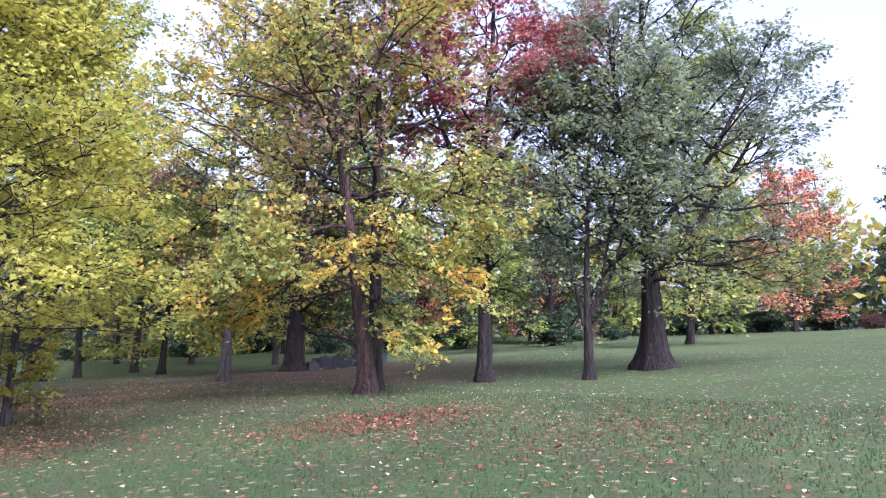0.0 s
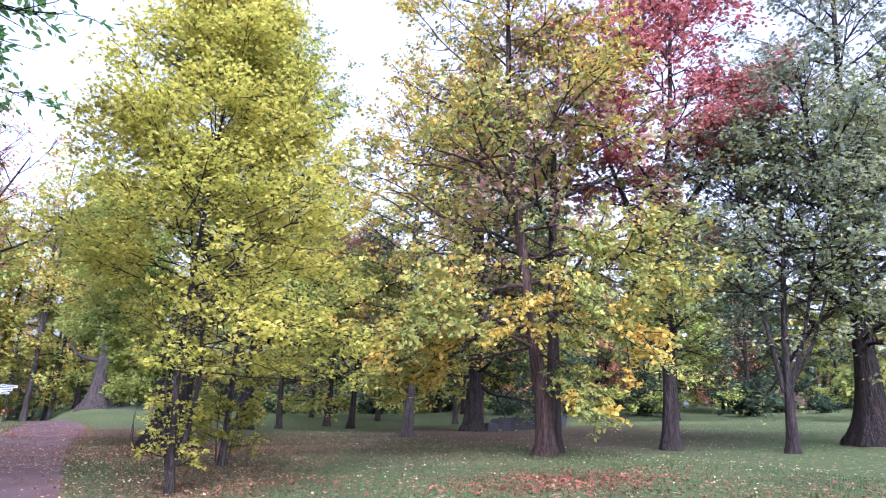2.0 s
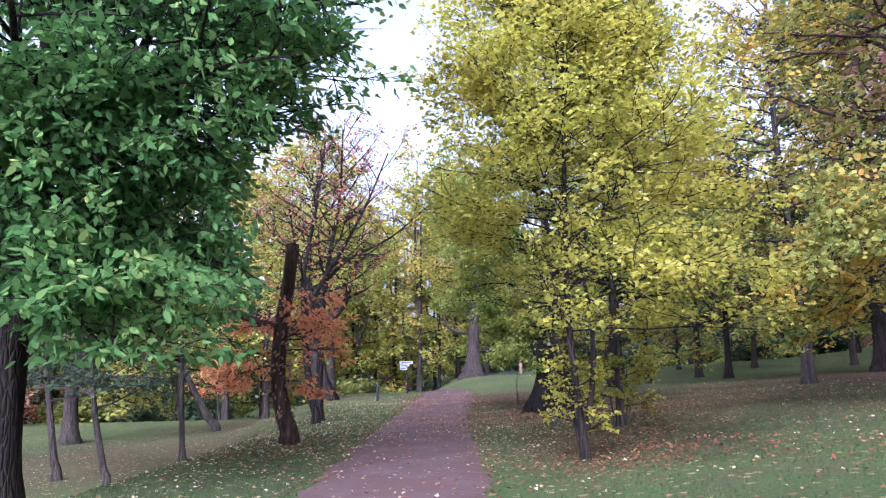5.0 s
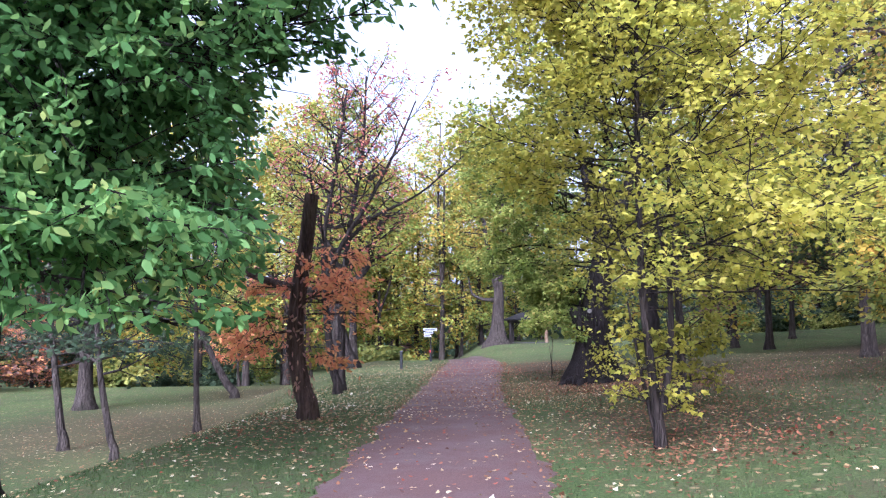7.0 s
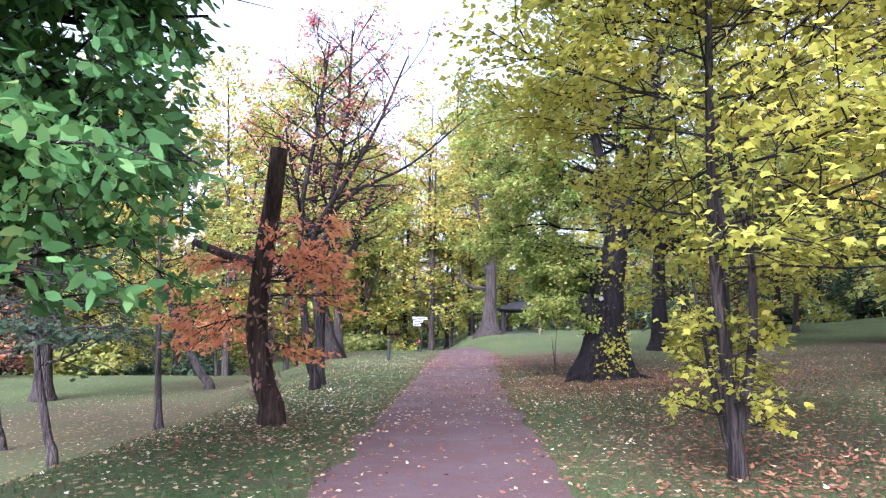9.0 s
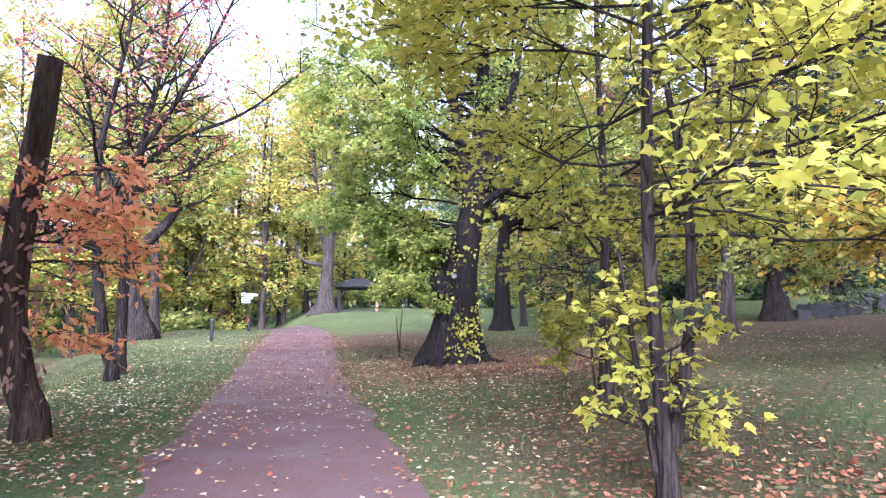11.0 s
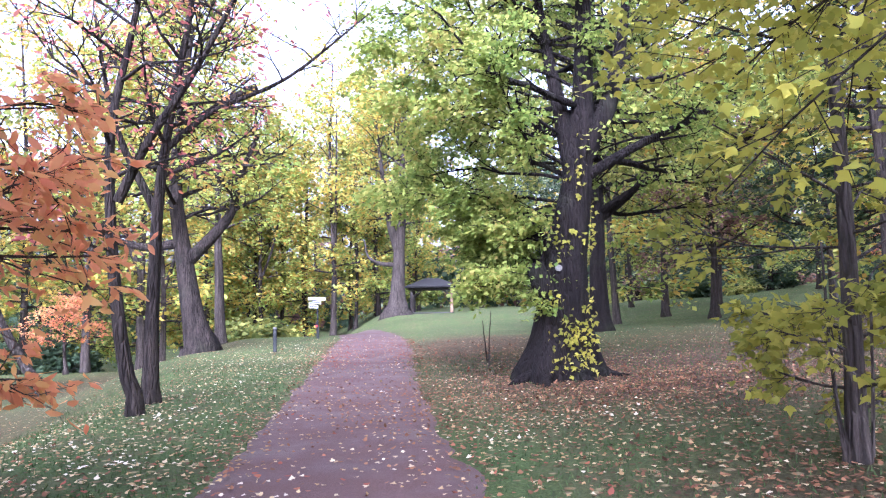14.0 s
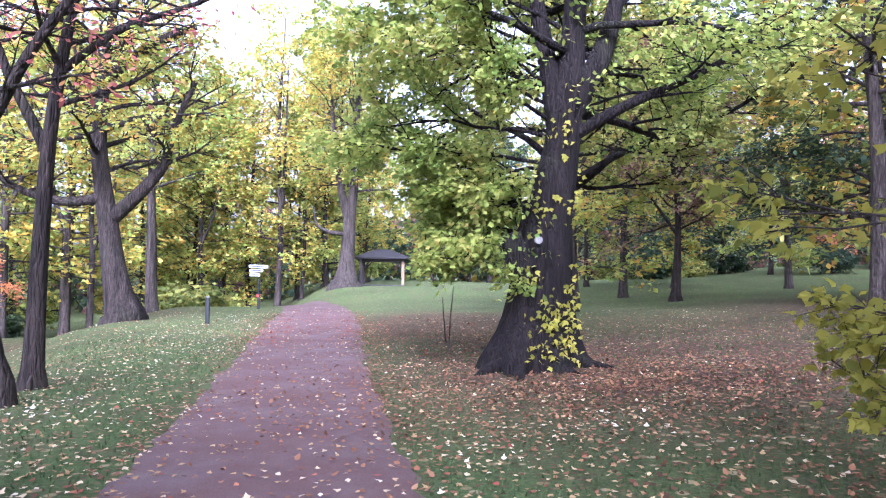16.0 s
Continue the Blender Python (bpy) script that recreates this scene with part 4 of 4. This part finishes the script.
def slim_russet():
    t = Tree(18)
    t.stem([(0, 0, 0), (0.1, 0, 2), (0.15, 0, 4.5), (-0.3, 0.1, 8), (-0.2, 0, 12)], 0.25, 0.04, 10, 0.3)
    t.stem([(0.1, 0, 3.2), (-1.3, 0, 5.0), (-2.6, 0, 6.2)], 0.09, 0.03, 7, 0)
    t.crown(3.4, 12, dome(3.8), 38, 7, 5, 10, 0, (0.1, 0.9), 0.7, 0.4)
    return t.finish("slim_russet_tree", 17.5, 39.2, "slim dark tree with dull pink-brown leaves", BARK, [(RUSSET, 0.75, "pink-brown leaves"), (OLIVE, None, "")], RHOMB, 0.22)


# ---- trees on the low ground to the west ----
def thin_left(seed, x, y, line, r0, label, crown_mat, lo, hi, R, n, per=6):
    t = Tree(seed)
    t.stem(line, r0, r0 * 0.25, 8, 0.35)
    t.crown(lo, hi, dome(R), n, 5, 4, per, 0, (0.1, 0.8), 0.5, 0.4)
    return t.finish("slender_tree", x, y, label, BARK_GREY, [(crown_mat, None, "")], RHOMB, 0.17)


yellow_maple()
small_maple()
green_tree()
snag()
red_pair()
old_oak_left()
ivy_tree()
dark_old_tree()
twin_maple()
second_trunk()
red_maple()
forked_ash()
great_ash()
dark_yew()
slim_russet()
thin_left(30, -9.05, 22.0, [(0, 0, 0), (-0.1, 0, 2.5), (-0.2, 0, 5), (-0.1, 0, 9)], 0.13, "slender straight tree on the leafy bank", OLIVE, 4, 9, 1.8, 16)
thin_left(31, -9.1, 16.7, [(0, 0, 0), (-0.5, 0, 2.2), (-0.7, 0, 4), (-0.6, 0, 7.5)], 0.12, "slender leaning tree with dark green leaves", DARKGREEN, 2.2, 7, 1.8, 16)
thin_left(32, -11.6, 18.6, [(0, 0, 0), (-0.4, 0, 2.4), (-0.7, 0, 4.5), (-0.9, 0, 8)], 0.14, "slender grey tree with dark green leaves", DARKGREEN, 2.2, 8, 2.0, 18)
thin_left(33, -12.3, 35.1, [(0, 0, 0), (-1.6, 0, 2.8), (-2.6, 0, 5.5), (-2.8, 0, 9)], 0.24, "dark tree leaning steeply over fallen leaves", GOLD, 4, 9, 2.6, 18)
thin_left(34, -7.6, 45, [(0, 0, 0), (-0.1, 0, 4), (-0.2, 0, 8), (0, 0, 14)], 0.34, "tall grey-barked tree with thin yellow leaves", LIME, 6, 14, 3.2, 24)
thin_left(35, -17.5, 30, [(0, 0, 0), (0, 0, 3), (0.2, 0, 6), (0, 0, 11)], 0.42, "dark thick-trunked tree with low green boughs", DARKGREEN, 2.0, 11, 4.2, 36, 9)
thin_left(37, 14.5, 24.0, [(0, 0, 0), (0.1, 0, 4), (-0.2, 0.2, 9), (0, 0, 17)], 0.27, "tall dark tree with thin golden leaves above the litter", GOLD, 5, 17, 4.2, 34, 8)
thin_left(36, -15.0, 43.8, [(0, 0, 0), (-0.1, 0, 1.5), (-0.1, 0, 3.2)], 0.12, "small tree with orange leaves", ORANGE, 1.5, 3.2, 1.6, 12)


def hill_tree():
    t = Tree(20)
    t.stem([(0, 0, 0), (0.1, 0, 2.5), (0.2, 0, 5.0), (0.5, 0, 7.5), (0.6, 0, 12), (1, 0, 20)], 0.72, 0.1, 14, 0.8, 6)
    t.stem([(0.1, 0, 5.2), (-0.5, 0, 7.4), (-1.0, 0, 11), (-1.6, 0, 17)], 0.4, 0.06, 8, 0)
    t.stem([(0, 0, 4.0), (-1.4, 0, 4.1), (-2.3, 0, 4.6), (-2.5, 0, 6)], 0.2, 0.06, 8, 0)
    t.crown(7, 20, dome(5), 34, 6, 4, 6, 0, (0.1, 0.9), 0.9, 0.35)
    t.crown(8, 17, dome(3.6), 20, 6, 4, 6, 1, (0.1, 0.9), 0.9, 0.35)
    return t.finish("hilltop_tree", 2.75, 61, "great forked tree on the rise with thin golden leaves", BARK_GREY, [(GOLD, 0.65, ""), (LIME, None, "")], RHOMB, 0.3)


hill_tree()


# ---- pavilion on the rise ----
def pavilion():
    e = empty("pavilion", 5.9, 64.5, label="small timber picnic shelter with a dark hipped roof", category="pavilion")
    e.rotation_euler[2] = radians(-8)
    w, d, h = 3.3, 3.0, 1.95
    for sx in (-1, 1):
        for sy in (-1, 1):
            part("post", box_bm(0.24, 0.24, h, pose(sx * w / 2, sy * d / 2, h / 2), 0.02), TIMBER if sx > 0 else DARKWOOD, e)
            for ax in (0, 1):
                b = box_bm(0.1, 0.1, 0.95, pose(sx * (w / 2 - (0.33 if ax == 0 else 0)), sy * (d / 2 - (0.33 if ax else 0)), h - 0.36, -45 * -sy * -1 if ax else 0, 45 * -sx if ax == 0 else 0, 0), 0.01)
                part("brace", b, DARKWOOD, e)
    for sy in (-1, 1):
        part("beam", box_bm(w + 0.5, 0.16, 0.22, pose(0, sy * d / 2, h + 0.1), 0.015), DARKWOOD, e)
    for sx in (-1, 1):
        part("beam", box_bm(0.16, d + 0.5, 0.2, pose(sx * w / 2, 0, h + 0.1 + 0.001), 0.015), DARKWOOD, e)
    bm = bmesh.new()
    ow, od, z0 = w / 2 + 0.55, d / 2 + 0.55, h + 0.21
    lo = [bm.verts.new(p) for p in ((-ow, -od, z0), (ow, -od, z0), (ow, od, z0), (-ow, od, z0))]
    up = [bm.verts.new((p.co.x, p.co.y, z0 + 0.12)) for p in lo]
    r1, r2 = bm.verts.new((-0.6, 0, z0 + 0.8)), bm.verts.new((0.6, 0, z0 + 0.8))
    bm.faces.new(lo[::-1])
    for i in range(4):
        bm.faces.new((lo[i], lo[(i + 1) % 4], up[(i + 1) % 4], up[i]))
    bm.faces.new((up[0], up[1], r2, r1))
    bm.faces.new((up[2], up[3], r1, r2))
    bm.faces.new((up[1], up[2], r2))
    bm.faces.new((up[3], up[0], r1))
    part("roof", bm, SHINGLE, e, "dark shingled hipped roof")
    part("floor_slab", box_bm(w + 0.3, d + 0.3, 0.24, pose(0, 0, -0.04), 0.02), STONE, e)
    return e


pavilion()


# ---- sign, bollards, stones, stakes ----
def sign_post():
    x, y = -2.2, 41.5
    e = empty("sign_post", x, y, label="black post with white finger signs beside the path", category="sign")
    t = Tubes()
    t.add([(0, 0, -0.3), (0, 0, 0.8), (0, 0, 2.05)], [0.05, 0.045, 0.035], 10)
    t.make("pole", BLACKPAINT, e)
    part("sleeve", box_bm(0.13, 0.13, 0.75, pose(0, 0, 0.33), 0.015), BLACKPAINT, e)
    part("marker", box_bm(0.14, 0.02, 0.12, pose(-0.05, -0.078, 0.62), 0.004), REDPAINT, e, "small red way marker")
    for k, (dx, w, tilt) in enumerate(((-0.03, 0.86, 2), (-0.13, 0.6, -3), (-0.19, 0.46, 2))):
        b = part("board", box_bm(w, 0.03, 0.15, pose(dx, -0.055, 1.97 - 0.19 * k, 0, tilt, 0), 0.008), WHITEPAINT, e, "white finger board")
        part("lettering", box_bm(w * 0.78, 0.006, 0.035, pose(dx, -0.074, 1.97 - 0.19 * k, 0, tilt, 0), 0), LETTER, b, "line of small dark lettering")
    return e


def bollard():
    e = empty("bollard", -3.1, 32.0, label="short black wooden bollard at the top of the bank", category="bollard")
    part("shaft", box_bm(0.13, 0.13, 1.1, pose(0, 0, 0.3), 0.02), BLACKPAINT, e)
    part("cap", box_bm(0.15, 0.15, 0.06, pose(0, 0, 0.86), 0.02), PALECAP, e, "pale weathered cap")
    return e


def stone_block(x, y, sx, sy, sz, rz, seed):
    r = np.random.default_rng(seed)
    bm = bmesh.new()
    bmesh.ops.create_cube(bm, size=1, matrix=pose(0, 0, sz / 2 - 0.08, r.uniform(-3, 3), r.uniform(-3, 3)) @ Matrix.Diagonal((sx, sy, sz + 0.16, 1)))
    bmesh.ops.bevel(bm, geom=bm.edges[:], offset=0.06, segments=2, affect="EDGES")
    bmesh.ops.subdivide_edges(bm, edges=bm.edges[:], cuts=1, use_grid_fill=True)
    for v in bm.verts:
        v.co += Vector(noise.noise_vector(v.co * 2.3 + Vector((seed, 0, 0)))) * 0.05
    ob = part("stone_block", bm, STONE)
    ob.location, ob.rotation_euler[2] = (x, y, height(x, y)), rz
    return tagged(ob, label="dark weathered stone block under the trees", category="stone", group="stone blocks under the trees")


sign_post()
bollard()
rs = random.Random(4)
for i in range(11):
    k = i / 10
    stone_block(23.5 + 6.5 * k + rs.uniform(-0.3, 0.3), 31.5 + 1.5 * k + rs.uniform(-0.6, 0.6), rs.uniform(0.7, 1.5), rs.uniform(0.6, 1.0), rs.uniform(0.45, 0.85), rs.uniform(0, 3), i)


def stake(x, y, h, lean):
    e = empty("sapling_stake", x, y, label="thin bare sapling stem standing in leaf litter", category="sapling")
    t = Tubes()
    r = np.random.default_rng(int(x * 10 + 50))
    t.add(wander(r, (0, 0, -0.1), (lean, 0, 1), h, 7, 0.12), np.linspace(0.022, 0.008, 7), 6)
    t.make("stem", BARK_GREY, e)
    return e


stake(3.05, 23.2, 1.5, 0.03)
stake(3.3, 24.6, 1.2, -0.05)

# ---- woods around the park ----
WOODS = []


def wood_model(seed, H, r0, lo, R, mats, per=5, n=32, size=0.34, wood=BARK, label=""):
    t = Tree(seed, fine=False)
    b = t.r.normal(0, 0.25, (4, 2))
    t.stem([(0, 0, 0), (b[0, 0], b[0, 1], H * 0.3), (b[1, 0], b[1, 1], H * 0.6), (b[2, 0], b[2, 1], H)], r0, 0.05, 8, 0.4)
    t.stem([(b[0, 0], b[0, 1], H * 0.32), (b[0, 0] + 1.4, b[0, 1] + b[3, 0] * 3, H * 0.5), (b[0, 0] + 2.2, b[3, 1] * 4, H * 0.8)], r0 * 0.55, 0.04, 6, 0)
    t.crown(lo, H, dome(R), n, 6, 4, per * 1.7, 0, (0.05, 0.9), 1.0, 0.35)
    t.crown(H * 0.5, H * 0.8, dome(R * 0.6), 8, 6, 4, per * 1.7, 1, (0.1, 0.9), 1.0, 0.35)
    return t, mats, wood, label, size


MODELS = [
    (40, 21, 0.26, 2.2, 4.8, [(GOLD, 0.5, ""), (LIME, None, "")], 5, BARK_GREY, "woodland tree with thinning golden leaves"),
    (41, 19, 0.25, 1.2, 4.8, [(OLIVE, 0.6, ""), (LIME, None, "")], 6, BARK, "woodland tree in olive and light green leaf"),
    (42, 15, 0.22, 1.2, 4.2, [(RUSSET, 0.6, ""), (ORANGE, None, "")], 5, BARK, "woodland tree with russet and orange leaves"),
    (43, 22, 0.32, 4, 4.8, [(LIME, 0.4, ""), (GOLD, None, "")], 2.4, BARK_GREY, "tall half-bare tree with few yellow leaves"),
    (44, 17, 0.3, 1.2, 4.4, [(DARKGREEN, 0.75, ""), (GREYGREEN, None, "")], 8, BARK, "dense dark green woodland tree"),
]
for seed, H, r0, lo, R, mats, per, wood, label in MODELS:
    t, mats, wood, label, size = wood_model(seed, H, r0, lo, R, mats, per, wood=wood, label=label)
    WOODS.append((t, mats, wood, label, size))
SPOTS = {0: [], 1: [], 2: [], 3: [], 4: []}
wr = random.Random(21)


def belt(n, r_lo, r_hi, a_lo, a_hi, kinds, cx=2, cy=14):
    """Trees scattered in an arc, bearings in degrees clockwise from straight along the path."""
    for i in range(n):
        a = radians(a_lo + (a_hi - a_lo) * (i + wr.uniform(0, 1)) / n)
        d = wr.uniform(r_lo, r_hi)
        SPOTS[wr.choice(kinds)].append((cx + d * math.sin(a), cy + d * math.cos(a)))


belt(18, 42, 62, -80, -20, [0, 1, 1, 2, 3])
belt(14, 62, 86, -75, -12, [1, 4, 4, 0])
belt(9, 58, 74, -16, 4, [0, 3, 1, 0])
belt(11, 76, 94, -14, 30, [4, 1, 0, 3])
belt(13, 56, 76, 22, 66, [4, 4, 2, 1])
belt(14, 76, 100, 25, 80, [4, 4, 1, 4])
belt(12, 66, 92, 72, 112, [4, 2, 4, 3])
belt(8, 45, 70, 130, 260, [0, 1, 4])
for kind, x, y in ((0, 11, 34), (3, 15, 38), (0, 20, 42), (0, 19, 26.5), (3, -2, 58), (3, 1.5, 66), (0, -7, 57), (1, 16.5, 46), (3, 24, 38), (0, 27, 33), (1, 33, 27), (0, -19, 40), (3, -11, 46), (2, -24, 33), (0, -14, 52), (1, 38, 16)):
    SPOTS[kind].append((1 + 1.25 * (x - 1), 2 + 1.25 * (y - 2)))


def in_glade(x, y):
    """The open ground before the picnic shelter."""
    return 24 < y < 84 and 0.05 * (y - 7) < x < 0.22 * (y - 7)


for k, spots in SPOTS.items():
    spots = [s for s in spots if not in_glade(*s)]
    t, mats, wood, label, size = WOODS[k]
    first = t.finish("woodland_tree", *spots[0], label, wood, mats, RHOMB, size, group="woodland around the park")
    for x, y in spots[1:]:
        s = wr.uniform(0.8, 1.2)
        c = copy_thing(first, pose(x, y, height(x, y), 0, 0, wr.uniform(0, 360)))
        c.scale = (s, s, s * wr.uniform(0.9, 1.1))


def shrub(seed, mat, R=1.6):
    t = Tree(seed, fine=False)
    for a in np.linspace(0, 6.28, 9)[:-1]:
        el = t.r.uniform(0.5, 1.3)
        t.bough((0, 0, 0), (math.cos(a) * math.cos(el), math.sin(a) * math.cos(el), math.sin(el)), R * t.r.uniform(0.8, 1.4), 0.03, 6, 4, 7, -0.1, 0.3, 0.6, 0.15, 5)
    t.trunks.append(Tubes())
    t.trunks[0].add([(0, 0, -0.2), (0, 0, 0.3)], [0.08, 0.06], 6)
    return t


for mat, seed, n, arcs, lab in ((DARKGREEN, 50, 34, ((38, 58, -78, -14), (54, 72, 18, 70), (62, 80, 60, 104)), "dark green shrub at the edge of the wood"), (OLIVE, 51, 16, ((40, 56, -70, -10), (60, 74, 16, 34)), "olive-yellow shrub at the edge of the wood"), (RUSSET, 52, 10, ((62, 80, 20, 106),), "russet shrub at the edge of the wood")):
    t = shrub(seed, mat)
    first = None
    for i in range(n):
        r0, r1, a0, a1 = arcs[i % len(arcs)]
        a, d = radians(wr.uniform(a0, a1)), wr.uniform(r0, r1)
        x, y = 2 + d * math.sin(a), 14 + d * math.cos(a)
        if in_glade(x, y):
            continue
        if first is None:
            first = t.finish("shrub", x, y, lab, BARK, [(mat, None, "")], RHOMB, 0.3, group="shrubs along the wood", category="shrub")
        else:
            s = wr.uniform(0.8, 1.6)
            c = copy_thing(first, pose(x, y, height(x, y), 0, 0, wr.uniform(0, 360)))
            c.scale = (s, s, s)


# ---- far woods: countless crowns behind the nearer trees ----
def far_woods(mat, n, seed, z_hi, label):
    r = np.random.default_rng(seed)
    a = np.radians(r.uniform(-95, 130, n))
    d = r.uniform(92, 124, n)
    lump = 0.55 + 0.45 * np.sin(a * 23 + seed) * np.sin(a * 61 + 2 * seed)
    x, y = 2 + d * np.sin(a), 14 + d * np.cos(a)
    z = np.array([height(p, q) for p, q in zip(x, y)]) + z_hi * r.uniform(0, 1, n) ** 0.8 * (0.5 + 0.5 * lump)
    ob = leaves("far_woods", np.stack([x, y, z], 1), 1.4, mat, None, r, RHOMB, None, 0.35, 0.3)
    return tagged(ob, label=label, category="woods", kind="stuff")


far_woods(DARKGREEN, 26000, 1, 11, "dark undergrowth of the far woods")
far_woods(GOLD, 9000, 4, 21, "golden crowns of the far woods")
far_woods(OLIVE, 17000, 2, 20, "olive crowns of the far woods")
far_woods(RUSSET, 7000, 3, 16, "russet crowns of the far woods")

# ---- fallen leaves and grass ----
def scatter(name, mat, pts, size, label, shape=OVAL * (1.7, 1), lift=0.018):
    r = np.random.default_rng(len(pts))
    pos = np.array([(x, y, height(x, y) + lift + (0.022 if abs(x - path_x(y)) < path_half(y) else 0)) for x, y in pts])
    ob = leaves(name, pos, size, mat, None, r, shape, None, 0.9, 0.0)
    return tagged(ob, label=label, category="fallen leaves", kind="stuff")


gr = np.random.default_rng(77)


def spread(n, x0, x1, y0, y1):
    return list(zip(gr.uniform(x0, x1, n), y0 + (y1 - y0) * gr.uniform(0, 1, n) ** 1.2))


def clump(n, cx, cy, sx, sy):
    return list(zip(gr.normal(cx, sx, n), gr.normal(cy, sy, n)))


pale = clump(1500, -3.2, 13, 1.3, 3.5) + clump(400, 2.6, 14, 1.0, 2.0) + clump(900, -3.0, 28, 1.2, 5) + clump(700, 3.4, 16.5, 1.5, 3.0) + spread(200, -1.3, 1.4, 4, 34) + clump(1300, -2.9, 19, 1.2, 7) + spread(1400, -2.4, 2.4, -3, 42) + spread(3000, 1.5, 16, -9, 32) + spread(2200, -16, -1.4, -2, 40) + spread(2000, 12, 34, -6, 24)
scatter("fallen_leaves", FALLEN_PALE, pale, 0.057, "pale yellow leaves scattered over path and grass", MAPLE)
red = clump(350, -0.9, 27, 0.5, 2.5) + clump(350, 1.7, 28, 0.5, 2.5) + spread(700, -2.2, 2.4, -3, 40) + clump(2600, 8.9, 5.6, 1.6, 1.0) + clump(900, 10, 1.2, 2.2, 1.2) + clump(350, 4.0, 8.3, 1.3, 0.9) + spread(900, 2, 14, -6, 28) + clump(350, -2.9, 11, 1.3, 1.8) + clump(700, 0.4, 33, 1.6, 4)
scatter("fallen_leaves", FALLEN_RED, red, 0.068, "red and orange leaves lying on the grass")
edge = [(path_x(y) + s * gr.normal(path_half(y) + 0.08, 0.16), y) for s in (-1, 1) for y in gr.uniform(-3, 38, 900)]
brown = edge + clump(2600, 3.6, 26, 1.5, 3.6) +  clump(9000, 4.4, 18.2, 2.4, 2.2) + clump(1700, 4.2, 11.9, 1.2, 1.1) + clump(3600, 9, 23, 3.5, 5) + clump(3000, -10, 22, 4, 7) + clump(1300, -4.6, 24, 1.5, 8) + clump(700, -3.2, 11.4, 1.2, 1.8) + clump(1500, 12, 12, 3.5, 3.5) + clump(900, 9, 2, 3, 1.6) + clump(700, 3.2, 7.2, 1.0, 0.8) + clump(900, 3, 8.6, 1.1, 1.2)
scatter("fallen_leaves", FALLEN_BROWN, brown, 0.062, "brown leaf litter drifted beneath the old trees")


def grass():
    n = 120000
    y = -9 + 36 * gr.uniform(0, 1, n) ** 1.25
    x = gr.uniform(-8, 15, n)
    keep = np.abs(x + 0.15) > 1.22 + 0.1 * gr.uniform(-1, 1, n)
    x, y = x[keep], y[keep]
    n = len(x)
    z = np.array([height(a, b) for a, b in zip(x, y)])
    th, h, w = gr.uniform(0, 6.28, n), gr.uniform(0.025, 0.07, n), gr.uniform(0.006, 0.012, n)
    base = np.stack([x, y, z - 0.005], 1)
    sd = np.stack([np.cos(th), np.sin(th), 0 * th], 1) * w[:, None]
    top = base + np.stack([gr.normal(0, 0.02, n), gr.normal(0, 0.02, n), h], 1)
    v = np.stack([base - sd, base + sd, top], 1).reshape(-1, 3)
    f = np.arange(n * 3).reshape(-1, 3)
    return tagged(mesh_part("grass", v, f, GRASS), label="short green grass blades beside the path", category="grass", kind="stuff")


grass()
